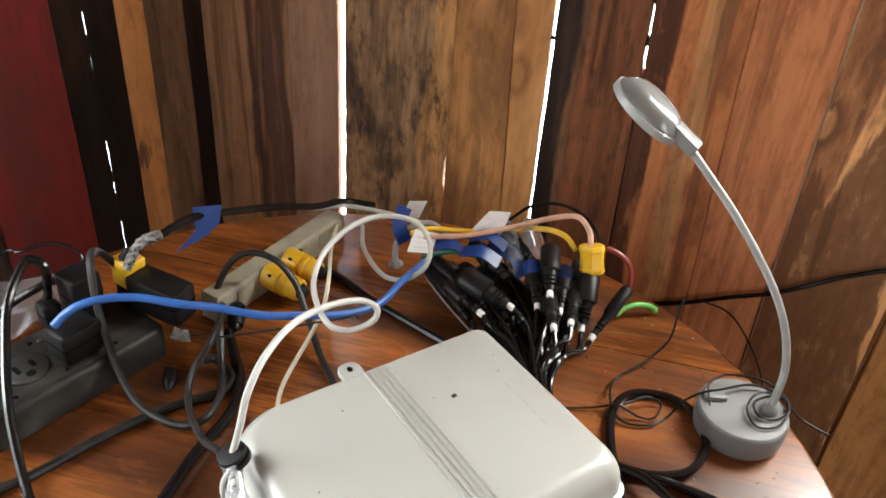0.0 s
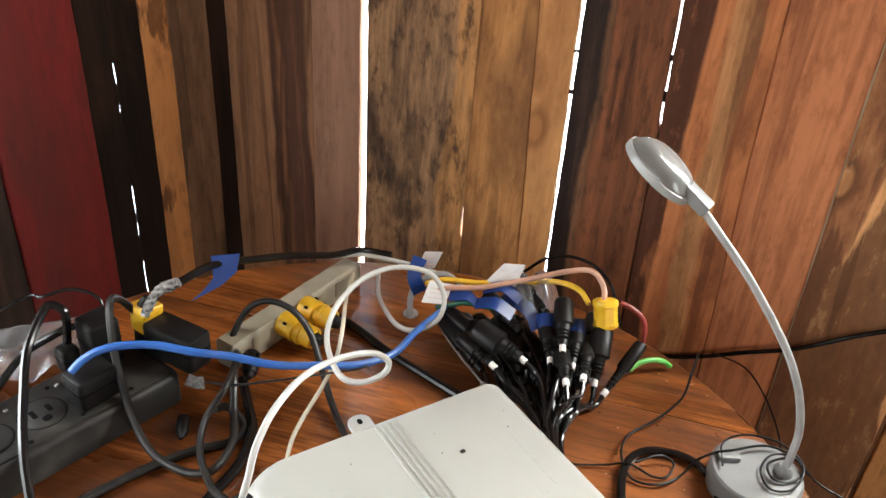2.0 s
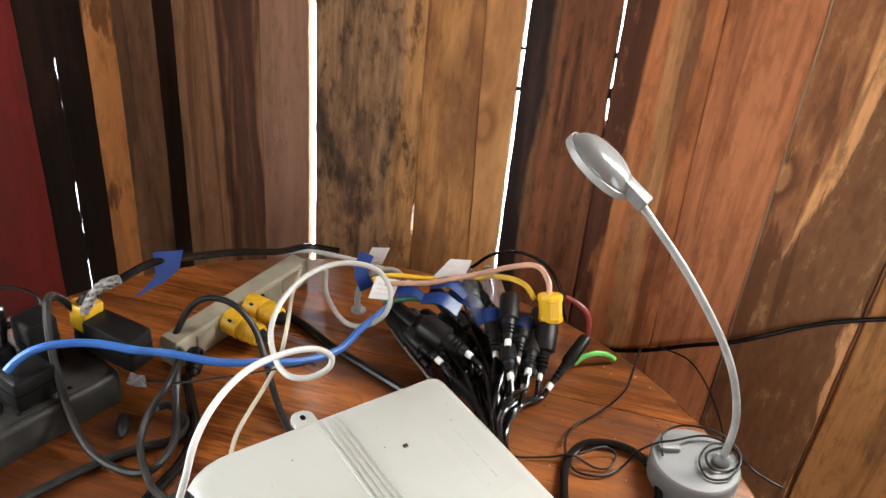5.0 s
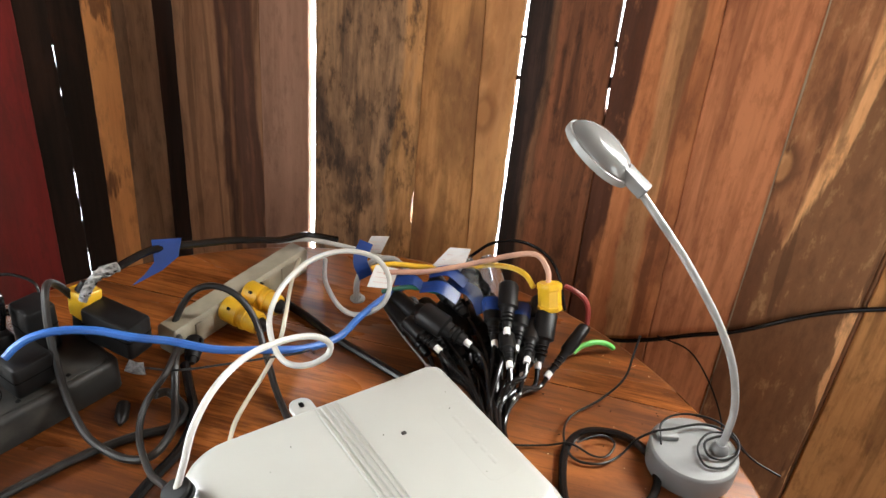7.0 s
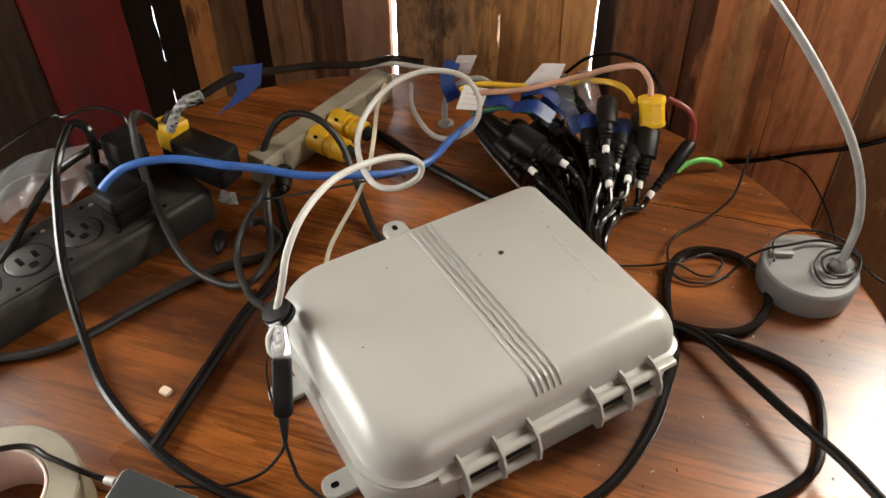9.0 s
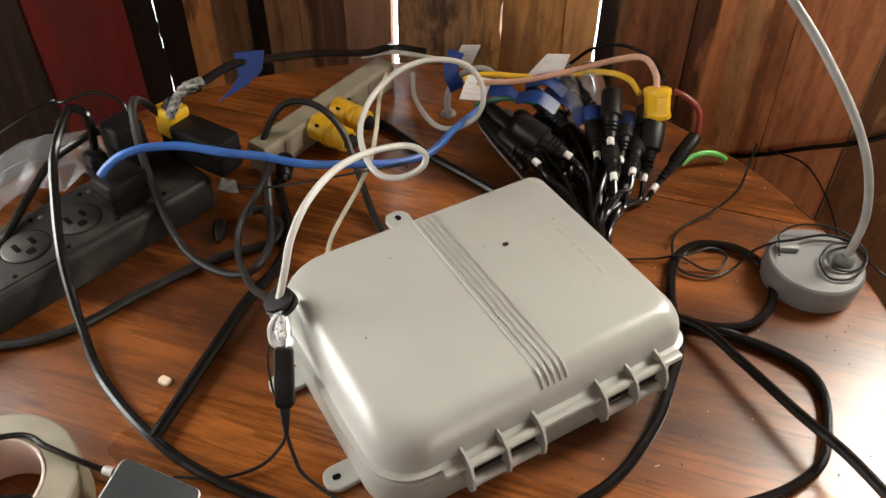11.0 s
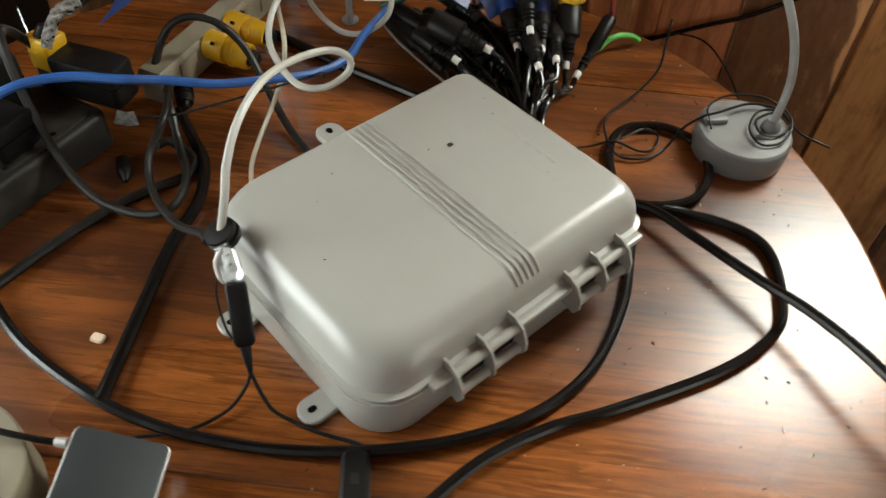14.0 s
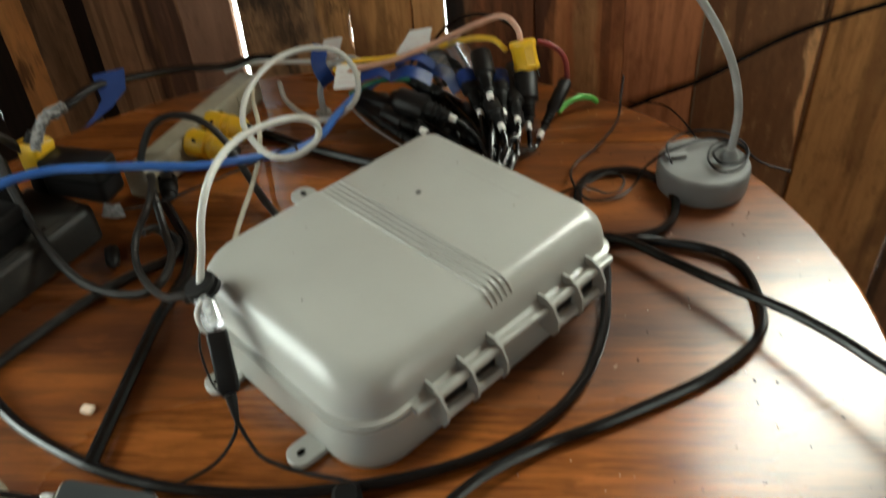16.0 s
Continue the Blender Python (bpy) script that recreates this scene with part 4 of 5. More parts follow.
extension_plug("extension_plug", "yellow extension plug in the beige power strip", (0.169, 0.474, 0.027), (0.193, 0.430, 0.022), 0.016, YELLOW)
extension_plug("extension_plug", "yellow extension plug in the beige power strip", (0.203, 0.489, 0.030), (0.226, 0.448, 0.026), 0.0155, YELLOW)
extension_plug("black_plug", "black plug in the end of the beige strip", (0.118, 0.44, 0.02), (0.105, 0.415, 0.014), 0.010, BLACK)
fo = tagged(part("foil_scrap", ribbon(bmesh.new(), [(0.035, 0.414, 0.034), (0.043, 0.409, 0.030), (0.050, 0.402, 0.032)], 0.014, 0.0006, (0.1, 0.3, 1)), FOIL, smooth=False), "shiny scrap of foil among the cables", "foil")
peg = tagged(part("cable_clip", lathe(bmesh.new(), (0.022, 0.388, 0.007), (0.009, 0.357, 0.007), [(0, 0.003), (0.1, 0.007), (0.7, 0.007), (0.85, 0.004), (1, 0.002)], 10), BLACK), "small black plastic connector cap on the table", "clip")

# ---- bundle of black connectors ----
KNOT = Vector((0.345, 0.168, 0.010))


def splitter_lead(tag_at, head, r, label, sleeve=True, mat=BLACK, wrap=False):
    """A moulded connector, its white marker sleeve and the lead running back to the bundle's root."""
    ob = thing("cable_connector", label, "connector", "connector bundle")
    t, h = Vector(tag_at), Vector(head)
    d = (h - t).normalized()
    a = t + d * 0.004
    part("body", lathe(bmesh.new(), a, h, [(0, r * 0.45), (0.12, r * 0.5), (0.3, r * 0.62), (0.42, r * 0.7), (0.46, r), (0.95, r), (1, r * 0.85)], 14, 0.8), mat, ob)
    for k in range(3):
        c = a + (h - a) * (0.14 + 0.08 * k)
        part("relief_ring", lathe(bmesh.new(), c - d * 0.0012, c + d * 0.0012, [(0, r * 0.5), (0.5, r * 0.66), (1, r * 0.5)], 10), mat, ob)
    if sleeve:
        part("marker_sleeve", lathe(bmesh.new(), t - d * 0.0043, t + d * 0.0043, [(0, 0.0037), (0.1, 0.0040), (0.9, 0.0040), (1, 0.0037)], 12), PAPER, ob, "white paper marker")
    if wrap:
        part("tape_band", lathe(bmesh.new(), a + (h - a) * 0.66, a + (h - a) * 0.97, [(0, r * 1.01), (0.1, r * 1.06), (0.5, r * 1.03), (0.9, r * 1.07), (1, r * 1.0)], 11, 0.8), BLUE_TAPE, ob, "blue tape band")
    mid = t - d * 0.02
    mid.z = max(mid.z - 0.006, 0.006)
    off = Vector((random.uniform(-0.014, 0.014), random.uniform(-0.012, 0.012), random.uniform(0, 0.012)))
    end = KNOT + off
    path = [t, mid, (mid + end) / 2 + Vector((0.006, 0.006, 0.008)), end, end + Vector((-0.02, -0.03, -0.002))]
    part("lead", tube(bmesh.new(), path, 0.0028, 8), RUBBER, ob)
    return ob


random.seed(4)
splitter_lead((0.3766, 0.2602, 0.0450), (0.3494, 0.3199, 0.0600), 0.0165, "large black cable connector with a white marker")
splitter_lead((0.3467, 0.2762, 0.0360), (0.3364, 0.3285, 0.0460), 0.011, "small black cable connector with a white marker")
splitter_lead((0.4047, 0.2451, 0.0440), (0.4327, 0.2943, 0.0680), 0.011, "black cable connector with a white marker", wrap=True)
splitter_lead((0.4157, 0.2399, 0.0620), (0.4514, 0.2876, 0.0880), 0.012, "black cable connector with a white marker")
splitter_lead((0.4199, 0.2247, 0.0450), (0.4655, 0.2719, 0.0620), 0.0105, "black cable connector with a white marker", wrap=True)
splitter_lead((0.4173, 0.2015, 0.0460), (0.4675, 0.2512, 0.0500), 0.01, "black cable connector with a white marker")
splitter_lead((0.4416, 0.2064, 0.0260), (0.4778, 0.2425, 0.0660), 0.0135, "upright black connector below the yellow plug")
splitter_lead((0.4517, 0.1970, 0.0138), (0.5228, 0.2186, 0.0450), 0.0082, "black inline connector with a white marker")
splitter_lead((0.4071, 0.1937, 0.0320), (0.4345, 0.2202, 0.0420), 0.0095, "black cable connector under the heap")
splitter_lead((0.3945, 0.2046, 0.0460), (0.4192, 0.2436, 0.0540), 0.0095, "black cable connector under the heap")
for t, h, r in (((0.40, 0.29, 0.02), (0.385, 0.37, 0.03), 0.012), ((0.405, 0.30, 0.045), (0.405, 0.375, 0.055), 0.012), ((0.44, 0.29, 0.04), (0.46, 0.36, 0.05), 0.012), ((0.45, 0.25, 0.02), (0.49, 0.31, 0.03), 0.012), ((0.46, 0.23, 0.04), (0.505, 0.285, 0.05), 0.011), ((0.38, 0.25, 0.012), (0.37, 0.33, 0.014), 0.011), ((0.395, 0.235, 0.014), (0.400, 0.31, 0.016), 0.012), ((0.425, 0.265, 0.014), (0.432, 0.345, 0.020), 0.013), ((0.47, 0.26, 0.016), (0.515, 0.305, 0.022), 0.012), ((0.37, 0.31, 0.03), (0.352, 0.385, 0.04), 0.012), ((0.445, 0.31, 0.062), (0.448, 0.37, 0.066), 0.010)):
    splitter_lead(t, h, r, "black cable connector deep in the heap", sleeve=False)
rng = random.Random(21)
for k in range(13):
    f = k / 12
    head = Vector((0.352 + 0.15 * f + rng.uniform(-0.01, 0.01), 0.375 - 0.10 * f + rng.uniform(-0.018, 0.018), 0.016 + 0.05 * rng.random() * (1 - abs(f - 0.45))))
    root = KNOT + (head - KNOT) * rng.uniform(0.52, 0.62)
    root.z = max(0.012, head.z - 0.018)
    splitter_lead(root, head, rng.uniform(0.0105, 0.0135), "black cable connector deep in the heap", sleeve=False)
yb = thing("yellow_plug", "bright yellow extension plug on a black connector", "plug")
part("body", lathe(bmesh.new(), (0.4828, 0.2435, 0.0670), (0.4867, 0.2560, 0.0980), [(0, 0.0145), (0.05, 0.0158), (0.16, 0.0158), (0.18, 0.0148), (0.74, 0.0148), (0.78, 0.0160), (0.95, 0.0160), (1, 0.0148)], 8, 0.9), YELLOW, yb)
cord("peach_wire", "peach-coloured cord arching to the yellow plug", [(0.335, 0.41, 0.06), (0.352, 0.395, 0.070), (0.390, 0.370, 0.075), (0.436, 0.345, 0.087), (0.477, 0.316, 0.105), (0.492, 0.290, 0.116), (0.492, 0.268, 0.108), (0.486, 0.256, 0.094)], 0.0034, PEACH)
cord("yellow_wire", "yellow cord arching over the connectors", [(0.34, 0.42, 0.065), (0.361, 0.408, 0.072), (0.399, 0.381, 0.072), (0.443, 0.353, 0.077), (0.473, 0.325, 0.085), (0.478, 0.292, 0.092), (0.476, 0.270, 0.086)], 0.0034, YELLOW_WIRE)
cord("red_wire", "dark red cord curving down the heap", [(0.5055, 0.2485, 0.0920), (0.5145, 0.2375, 0.0880), (0.5238, 0.2280, 0.0780), (0.5276, 0.2232, 0.0640), (0.5267, 0.2201, 0.0460)], 0.0032, RED_WIRE)
cord("green_wire", "short bright green wire end on the table", [(0.508, 0.216, 0.012), (0.522, 0.217, 0.016), (0.541, 0.213, 0.018), (0.558, 0.207, 0.013), (0.566, 0.203, 0.006)], 0.0034, GREEN_WIRE)
cord("back_wire", "black wire arching behind the connectors", [(0.44, 0.41, 0.03), (0.482, 0.400, 0.055), (0.496, 0.379, 0.082), (0.519, 0.356, 0.092), (0.546, 0.334, 0.080), (0.559, 0.313, 0.055), (0.55, 0.28, 0.02)], 0.0022, RUBBER)
cord("dark_green_wire", "dark green wire among the connectors", [(0.345, 0.40, 0.04), (0.365, 0.372, 0.058), (0.395, 0.35, 0.055), (0.42, 0.345, 0.05)], 0.003, DARK_GREEN)
cord("grey_loop", "grey cord looped behind the paper tags", [(0.325, 0.43, 0.01), (0.332, 0.44, 0.04), (0.345, 0.43, 0.066), (0.37, 0.42, 0.07), (0.385, 0.40, 0.055)], 0.004, GREY_CABLE)
foot = tagged(part("mounting_foot", lathe(bmesh.new(), (0.337, 0.448, 0.0005), (0.337, 0.448, 0.008), [(0, 0.010), (0.3, 0.010), (0.5, 0.005), (1, 0.005)], 14), GREY_CABLE), "small grey mounting foot on the table", "bracket")


def paper_tag(corners, label):
    ob = thing("paper_tag", label, "label", "paper tags")
    c = [Vector(p) for p in corners]
    n = (c[1] - c[0]).cross(c[3] - c[0]).normalized()
    bm = bmesh.new()
    loft(bm, [[p + n * k for p in c] for k in (-0.0003, 0.0003)])
    part("sheet", bm, PAPER, ob, smooth=False)
    for k in range(3):
        f = 0.25 + 0.22 * k
        a, b = c[0] + (c[3] - c[0]) * f, c[1] + (c[2] - c[1]) * f
        for sgn in (1, -1):
            part("print_line", tube(bmesh.new(), [a + (b - a) * 0.15 + n * 0.0005 * sgn, a + (b - a) * (0.8 - 0.15 * (k % 2)) + n * 0.0005 * sgn], 0.0005, 4, curve=False), PRINT, ob)
    return ob


paper_tag([(0.350, 0.462, 0.060), (0.374, 0.455, 0.058), (0.380, 0.447, 0.086), (0.358, 0.455, 0.088)], "white paper warning tag on the cords")
paper_tag([(0.322, 0.400, 0.055), (0.348, 0.386, 0.052), (0.362, 0.392, 0.074), (0.338, 0.408, 0.078)], "white paper warning tag with faint red print")
paper_tag([(0.398, 0.380, 0.070), (0.428, 0.352, 0.074), (0.440, 0.352, 0.104), (0.422, 0.372, 0.100)], "white paper warning tag standing among the cords")
for pts, lean in (([(0.372, 0.355, 0.066), (0.386, 0.336, 0.074), (0.402, 0.318, 0.062)], (0.8, 0.5, 0.3)), ([(0.395, 0.372, 0.07), (0.412, 0.355, 0.078), (0.425, 0.335, 0.066)], (0.7, 0.6, 0.2)), ([(0.335, 0.425, 0.05), (0.328, 0.43, 0.075), (0.342, 0.44, 0.092)], (1, -0.2, 0.2)), ([(0.415, 0.36, 0.06), (0.428, 0.325, 0.06), (0.432, 0.305, 0.04)], (0.9, 0.2, 0.3)), ([(0.355, 0.388, 0.062), (0.370, 0.372, 0.068), (0.380, 0.36, 0.058)], (0.5, 0.8, 0.2))):
    tagged(part("blue_tape", ribbon(bmesh.new(), pts, 0.018, 0.0008, lean), BLUE_TAPE), "crumpled blue tape round the connectors", "tape", "blue tape pieces")
for c in ((0.438, 0.352, 0.078), (0.462, 0.335, 0.082)):
    tagged(part("clear_cap", lathe(bmesh.new(), (c[0] - 0.006, c[1] - 0.03, c[2] - 0.03), (c[0] + 0.006, c[1] + 0.02, c[2]), [(0, 0.013), (0.5, 0.014), (0.9, 0.013), (1, 0.008)], 14), CLEAR), "clear plastic cap over a connector", "cap")

# ---- desk lamp ----
lamp = thing("desk_lamp", "grey gooseneck desk lamp with round base", "lamp")
LC = (0.499, 0.0205)
part("base", lathe(bmesh.new(), (LC[0], LC[1], 0.0005), (LC[0], LC[1], 0.0302), [(0, 0.0425), (0.06, 0.0455), (0.3, 0.0465), (0.9, 0.0465), (0.95, 0.0458), (1, 0.0440)], 48), LAMP_GREY, lamp)
part("switch", block(bmesh.new(), -0.011, 0.011, -0.004, 0.004, 0, 0.006, 0.0015, pose(0.484, 0.045, 0.030, 0, 0, -35)), LAMP_GREY, lamp, "small raised switch")
part("stem_socket", lathe(bmesh.new(), (0.5195, 0.005, 0.030), (0.5195, 0.005, 0.040), [(0, 0.010), (0.5, 0.009), (1, 0.0055)], 16), LAMP_GREY, lamp)
part("stem", tube(bmesh.new(), [(0.5195, 0.005, 0.032), (0.5205, 0.004, 0.055), (0.520, 0.006, 0.091), (0.512, 0.018, 0.137), (0.501, 0.0415, 0.180), (0.4815, 0.081, 0.232), (0.465, 0.120, 0.271), (0.459, 0.144, 0.290)], 0.0039, 12), STEM_GREY, lamp)
HT, HN = Vector((0.433, 0.204, 0.330)), Vector((0.461, 0.140, 0.287))
hd = (HT - HN).normalized()
hn = Vector((0.29, -0.445, 0.855))
hn = (hn - hd * hn.dot(hd)).normalized()
hs = hd.cross(hn)
bm = bmesh.new()
hc = HN + hd * 0.050
rings = []
for k, (rr, off) in enumerate(((0.001, 0.0130), (0.014, 0.0125), (0.023, 0.0105), (0.0285, 0.0070), (0.0335, 0.0010), (0.0345, -0.0010), (0.0350, -0.0090), (0.0335, -0.0105), (0.030, -0.0095), (0.001, -0.0090))):
    rings.append([hc + hd * (rr * 1.12 * math.cos(2 * math.pi * i / 36)) + hs * (rr * 0.78 * math.sin(2 * math.pi * i / 36)) + hn * off for i in range(36)])
loft(bm, rings)
head = part("shade", bm, LAMP_SILVER, lamp, "oval silver-grey lamp head")
bm = bmesh.new()
loft(bm, [[hc + hd * (rr * 1.12 * math.cos(2 * math.pi * i / 36)) + hs * (rr * 0.78 * math.sin(2 * math.pi * i / 36)) + hn * off for i in range(36)] for rr, off in ((0.0340, -0.0102), (0.0362, -0.0096), (0.0366, -0.0060), (0.0362, -0.0022), (0.0345, -0.0016))])
part("rim", bm, STEM_GREY, head, "pale translucent rim")
bm = bmesh.new()
block(bm, -0.010, 0.010, -0.008, 0.026, -0.005, 0.008, 0.002, Matrix((( hs.x, hd.x, hn.x, HN.x), (hs.y, hd.y, hn.y, HN.y), (hs.z, hd.z, hn.z, HN.z), (0, 0, 0, 1))))
part("neck_block", bm, LAMP_GREY, head)
cord("thin_wire", "thin black wire tangled over the lamp base", [(0.560, 0.165, 0.055), (0.543, 0.155, 0.040), (0.519, 0.142, 0.022), (0.482, 0.140, 0.008), (0.438, 0.139, 0.004), (0.404, 0.115, 0.012), (0.397, 0.090, 0.004), (0.416, 0.070, 0.004), (0.445, 0.068, 0.004), (0.462, 0.066, 0.02), (0.476, 0.056, 0.034), (0.492, 0.047, 0.038), (0.528, 0.037, 0.036), (0.545, 0.016, 0.034), (0.536, -0.006, 0.034), (0.512, -0.008, 0.033), (0.500, 0.004, 0.034), (0.512, 0.018, 0.036), (0.540, 0.010, 0.036), (0.552, -0.006, 0.02)], 0.0014, BLACK)
cord("thin_wire", "thin black wire curling beside the cord loop", [(0.335, 0.152, 0.006), (0.355, 0.135, 0.004), (0.385, 0.118, 0.004), (0.402, 0.102, 0.012), (0.418, 0.082, 0.004), (0.432, 0.074, 0.004), (0.452, 0.084, 0.004), (0.44, 0.095, 0.012), (0.41, 0.10, 0.012)], 0.0012, BLACK)

for pts in ([(0.468, 0.040, 0.034), (0.49, 0.060, 0.037), (0.515, 0.055, 0.042), (0.535, 0.030, 0.045), (0.541, 0.004, 0.040), (0.526, -0.012, 0.038), (0.503, -0.016, 0.034), (0.487, -0.004, 0.033), (0.497, 0.016, 0.035), (0.520, 0.022, 0.04), (0.549, 0.012, 0.03), (0.560, -0.012, 0.012), (0.575, -0.04, 0.004)],):
    cord("thin_wire", "thin black wire tangled by the lamp", pts, 0.0012, BLACK)

# ---- front of the table ----
dev = thing("small_computer", "small slate-topped metal box with pale edges", "device", at=(-0.147, 0.074, 0.0), turn=42)
dev.matrix_basis = pose(-0.1555, 0.0715, 0.0125, 20, -3, 44)
part("case", block(bmesh.new(), -0.049, 0.049, -0.032, 0.032, 0.002, 0.028, 0.003, corner=0.006), ALU, dev, "pale metal case")
part("top", block(bmesh.new(), -0.0475, 0.0475, -0.0305, 0.0305, 0.0275, 0.0295, 0.0006, corner=0.005), SLATE, dev)
part("port", block(bmesh.new(), -0.051, -0.047, -0.004, 0.012, 0.008, 0.018, 0.0006), HOLE, dev)
part("port", block(bmesh.new(), -0.052, -0.047, -0.026, -0.012, 0.006, 0.020, 0.0006), ALU, dev)
for sx in (-0.039, 0.039):
    for sy in (-0.024, 0.024):
        part("rubber_foot", lathe(bmesh.new(), (sx, sy, 0.0003), (sx, sy, 0.003), [(0, 0.004), (1, 0.004)], 10), BLACK, dev)
cord("usb_lead", "black lead plugged into the small metal box", [(-0.176, 0.042, 0.013), (-0.186, 0.032, 0.012), (-0.20, 0.015, 0.008), (-0.23, -0.02, 0.006), (-0.28, -0.06, 0.006)], 0.0055, BLACK)
cord("green_lead", "green network lead plugged into the small box", [(-0.163, 0.026, 0.013), (-0.175, 0.014, 0.012), (-0.195, -0.010, 0.008), (-0.225, -0.045, 0.006), (-0.27, -0.10, 0.006)], 0.0026, DARK_GREEN)
for k, pts in enumerate(([(-0.27, 0.195, 0.0510), (-0.2022, 0.1763, 0.0525), (-0.1835, 0.1542, 0.0525), (-0.1682, 0.1345, 0.0515), (-0.1565, 0.1234, 0.0460), (-0.1464, 0.1125, 0.0460)], [(-0.29, 0.145, 0.0510), (-0.2111, 0.1227, 0.0525), (-0.1989, 0.1041, 0.0515), (-0.1899, 0.0929, 0.0460), (-0.1833, 0.0868, 0.0380)])):
    ob = thing("antenna_lead", "thin black lead running over the tape roll to the box", "cable", "antenna leads")
    part("lead", tube(bmesh.new(), pts, 0.0024, 8), RUBBER, ob)
    b = Vector(pts[-1])
    a = b + (Vector(pts[-2]) - b) * 0.55
    part("metal_tip", lathe(bmesh.new(), a, b, [(0, 0.0032), (0.5, 0.0036), (1, 0.0036)], 10), ALU, ob, "bright metal connector")
roll = thing("tape_roll", "roll of tan masking tape lying flat", "tape roll", at=(-0.227, 0.147, 0.0))

part("tape", ring_band(0.0385, 0.062, 0.0005, 0.047, 0.0015), TAPE_TAN, roll)
part("core", ring_band(0.0365, 0.0388, 0.0008, 0.0475, 0.0006), TAPE_CORE, roll, "pinkish cardboard core")

knife = thing("utility_knife", "bright blue plastic utility knife with black end", "knife", at=(-0.0535, -0.0685, 0.001), turn=-59.5)
prof = [(-0.072, -0.004), (-0.066, 0.010), (-0.045, 0.0115), (-0.036, 0.0145), (-0.030, 0.0115), (0.0, 0.0105), (0.020, 0.012), (0.048, 0.0135), (0.050, 0.0), (0.048, -0.0135), (0.015, -0.0125), (-0.01, -0.0115), (-0.045, -0.0115), (-0.068, -0.010)]
bm = bmesh.new()
rings = []
for z, k in ((0.0, 0.94), (0.002, 1.0), (0.011, 1.0), (0.014, 0.9)):
    rings.append([Vector((x * (0.99 if k < 1 else 1), y * k * 1.12, z)) for x, y in prof])
loft(bm, rings)
part("handle", bm, BLUE_PLASTIC, knife, smooth=False)
part("end_cap", slab(bmesh.new(), 0.0485, 0.0665, -0.0135, 0.0135, [(0, 0.001), (0.002, 0), (0.0115, 0), (0.0145, 0.002)], 0.008, 5), BLACK, knife, "black plastic end cap")
part("slider_slot", block(bmesh.new(), 0.015, 0.045, -0.003, 0.003, 0.0132, 0.0146, 0.0003), BLACK, knife)
part("slider", block(bmesh.new(), 0.0, 0.018, -0.004, 0.004, 0.0135, 0.0175, 0.001), BLUE_PLASTIC, knife)
part("screw", lathe(bmesh.new(), (-0.012, 0.002, 0.0135), (-0.012, 0.002, 0.0150), [(0, 0.003), (1, 0.0026)], 12), ALU, knife)
for k in range(11):
    x = -0.040 + k * 0.0042
    part("grip_rib", block(bmesh.new(), x, x + 0.0020, -0.0155, -0.0105, 0.001, 0.0132, 0.0004), BLUE_PLASTIC, knife)
for k in range(6):
    x = 0.022 + k * 0.0042
    part("grip_rib", block(bmesh.new(), x, x + 0.0020, -0.0170, -0.0122, 0.001, 0.0132, 0.0004), BLUE_PLASTIC, knife)
part("blade_tip", block(bmesh.new(), -0.078, -0.066, -0.003, 0.003, 0.006, 0.0068, 0.0003), ALU, knife, "steel blade tip")

splice = thing("cable_plug", "black moulded plug below the box's corner", "plug")
part("body", slab(bmesh.new(), -0.0105, 0.0105, -0.024, 0.022, [(0.001, 0.003), (0.003, 0), (0.012, 0), (0.016, 0.003)], 0.007, 5, pose(-0.010, -0.015, 0, 0, 0, -40)), BLACK, splice)
part("emblem", slab(bmesh.new(), -0.003, 0.003, -0.006, 0.002, [(0.0158, 0), (0.0163, 0)], 0.001, 2, pose(-0.010, -0.015, 0, 0, 0, -40)), DUSTY, splice)
part("lead", tube(bmesh.new(), [(-0.022, -0.034, 0.008), (-0.034, -0.040, 0.006), (-0.047, -0.047, 0.017), (-0.058, -0.067, 0.0175), (-0.045, -0.096, 0.0175), (-0.023, -0.117, 0.016), (-0.005, -0.131, 0.008), (0.010, -0.141, 0.003), (0.032, -0.162, 0.003), (0.034, -0.184, 0.003), (0.013, -0.194, 0.003), (-0.021, -0.187, 0.003), (-0.05, -0.16, 0.004)], 0.0017), BLACK, splice)
cord("lead_end", "black lead end with a moulded sleeve", [(-0.075, -0.118, 0.004), (-0.062, -0.129, 0.004), (-0.050, -0.155, 0.004), (-0.05, -0.20, 0.004)], 0.0022, BLACK)

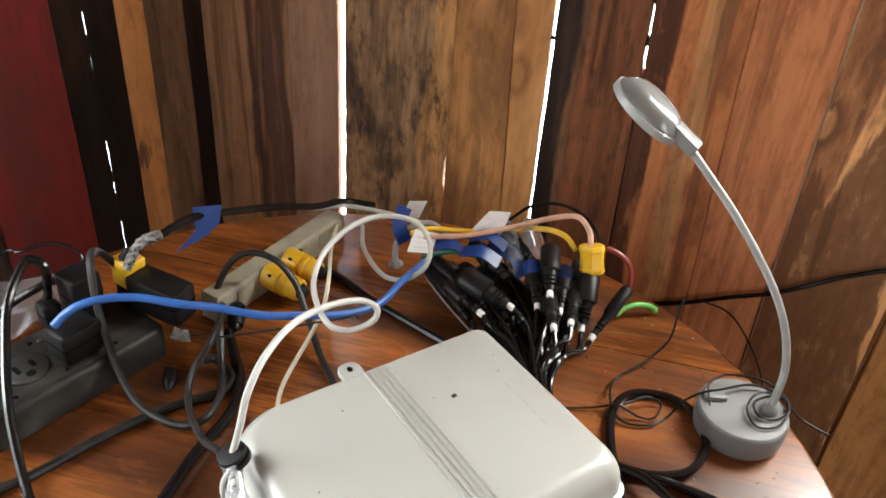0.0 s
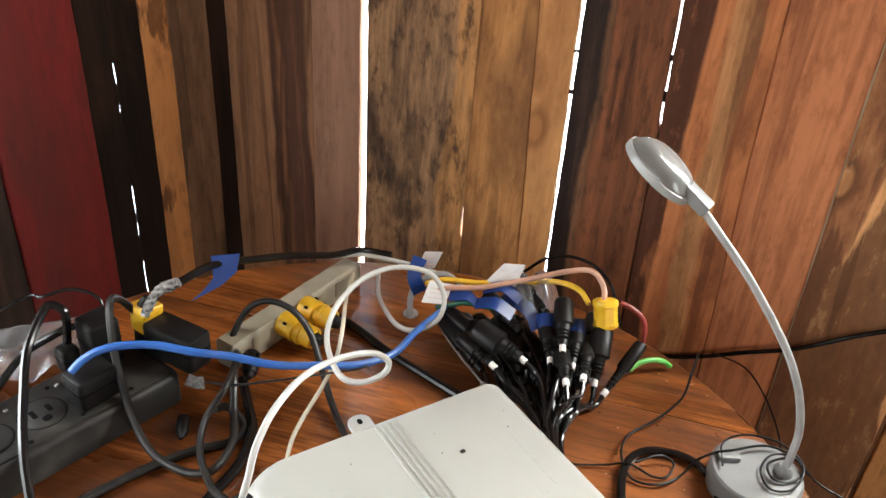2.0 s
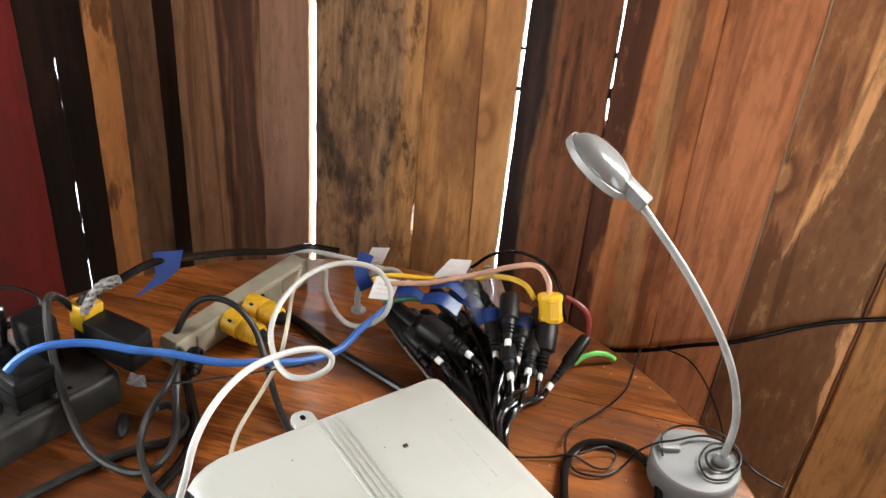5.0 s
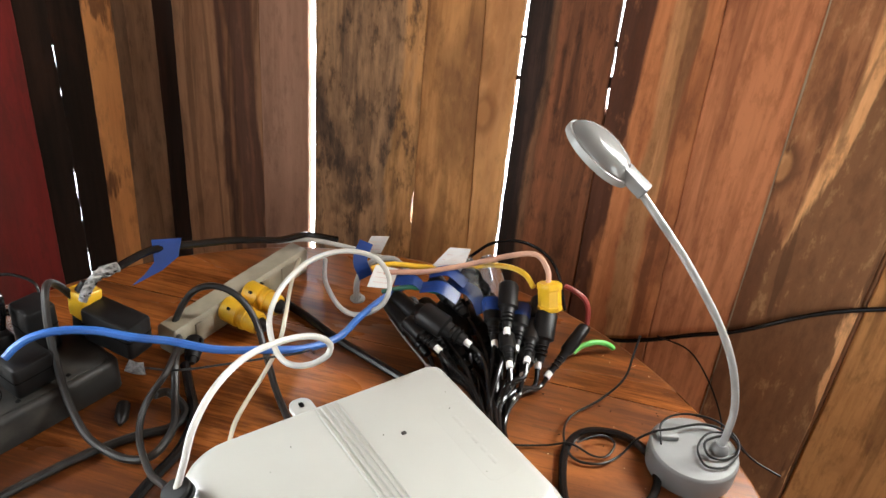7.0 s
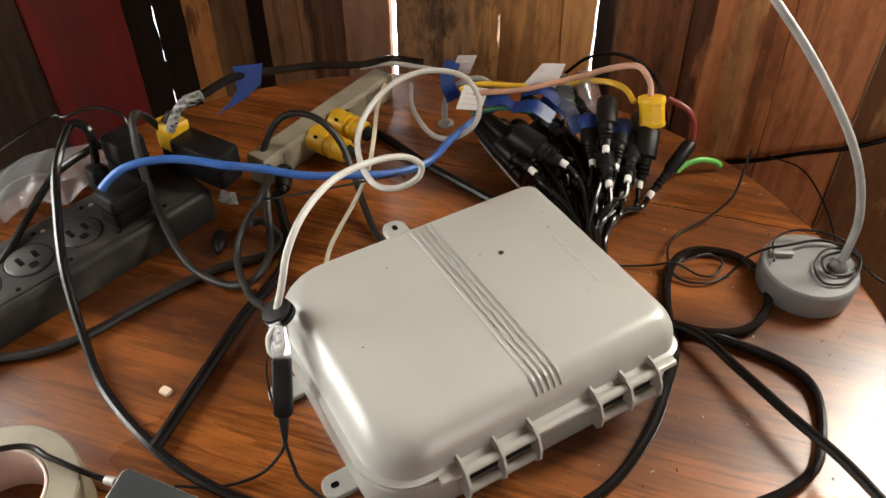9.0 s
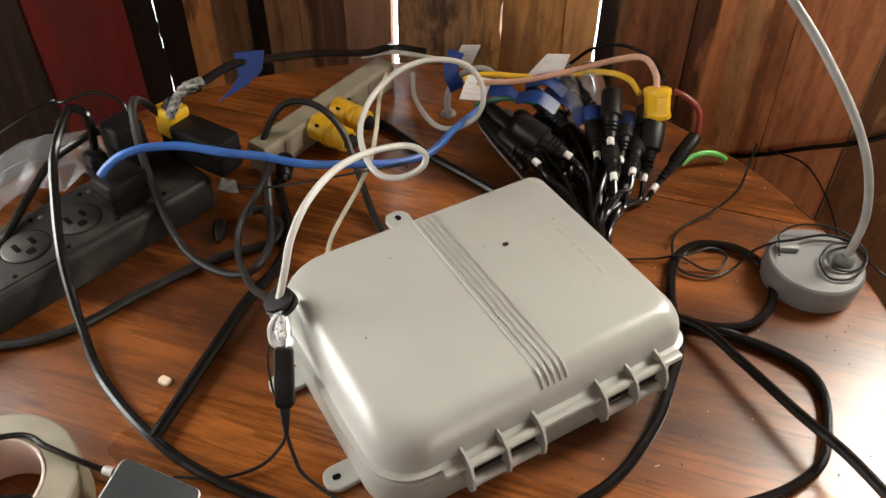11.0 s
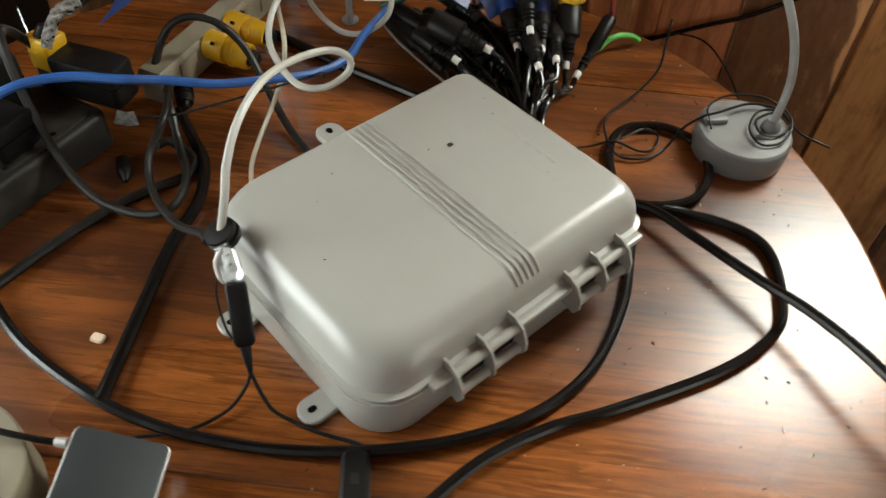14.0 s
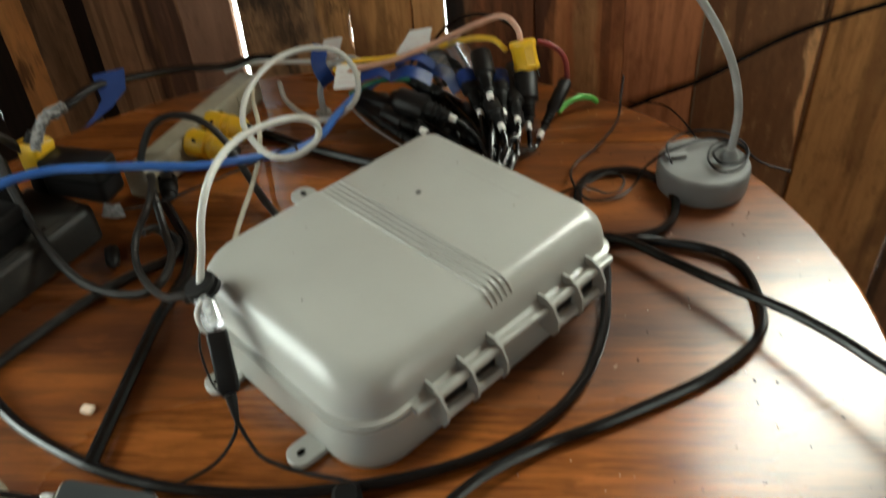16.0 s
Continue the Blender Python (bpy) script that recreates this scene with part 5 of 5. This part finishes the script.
# wall cables
cord("wall_cable", "black cable sagging along the plank wall", [CORNER + WD * (S0 + a) - WN * 0.006 + Vector((0, 0, z)) for a, z in ((-0.02, -0.21), (0.145, -0.168), (0.25, -0.115), (0.311, -0.083), (0.39, -0.025), (0.458, 0.012), (0.6, 0.07))], 0.0035, RUBBER)
cord("wall_wire", "thin black wire behind the lamp", [CORNER + WD * (S0 + a) - WN * b + Vector((0, 0, z)) for a, b, z in ((0.2, 0.03, -0.12), (0.26, 0.08, -0.10), (0.32, 0.14, -0.15), (0.34, 0.16, -0.25))], 0.0012, BLACK)

# crumbs and chips on the table top
crumb = tagged(part("wood_chip", slab(bmesh.new(), -0.0045, 0.0045, -0.006, 0.006, [(0.0003, 0.001), (0.001, 0), (0.003, 0.001)], 0.003, 3, pose(-0.089, 0.215, 0, 0, 0, 30)), CHIP), "pale wood chip on the table", "chip")
rng = random.Random(11)
bm = bmesh.new()
for k in range(170):
    a, r = rng.uniform(-2.4, 0.6), TR * math.sqrt(rng.uniform(0.12, 0.96))
    x, y = TC.x + r * math.cos(a), TC.y + r * math.sin(a)
    if BX0 - 0.02 < x < BX1 + 0.01 and BY0 - 0.02 < y < BY1 + 0.01:
        continue
    s, l = rng.uniform(0.0002, 0.0005), rng.choice((0.0004, 0.0006, 0.0009, 0.0015))
    block(bm, -l, l, -s, s, 0.0002, 0.0012, 0.0002, pose(x, y, 0, 0, 0, rng.uniform(0, 180)))
tagged(part("crumbs", bm, PLANK_DARK, smooth=False), "dark crumbs and splinters scattered on the table", "crumbs", kind="stuff")
bm = bmesh.new()
for k in range(110):
    a, r = rng.uniform(-2.6, 0.3), TR * math.sqrt(rng.uniform(0.1, 0.94))
    x, y = TC.x + r * math.cos(a), TC.y + r * math.sin(a)
    if BX0 - 0.02 < x < BX1 + 0.01 and BY0 - 0.02 < y < BY1 + 0.01:
        continue
    s, l = rng.uniform(0.0002, 0.0004), rng.choice((0.0004, 0.0006, 0.0010, 0.0022))
    block(bm, -l, l, -s, s, 0.0002, 0.0010, 0.0002, pose(x, y, 0, 0, 0, rng.uniform(0, 180)))
tagged(part("dust_flecks", bm, CHIP, smooth=False), "pale flecks of dust and shavings on the table", "dust", kind="stuff")
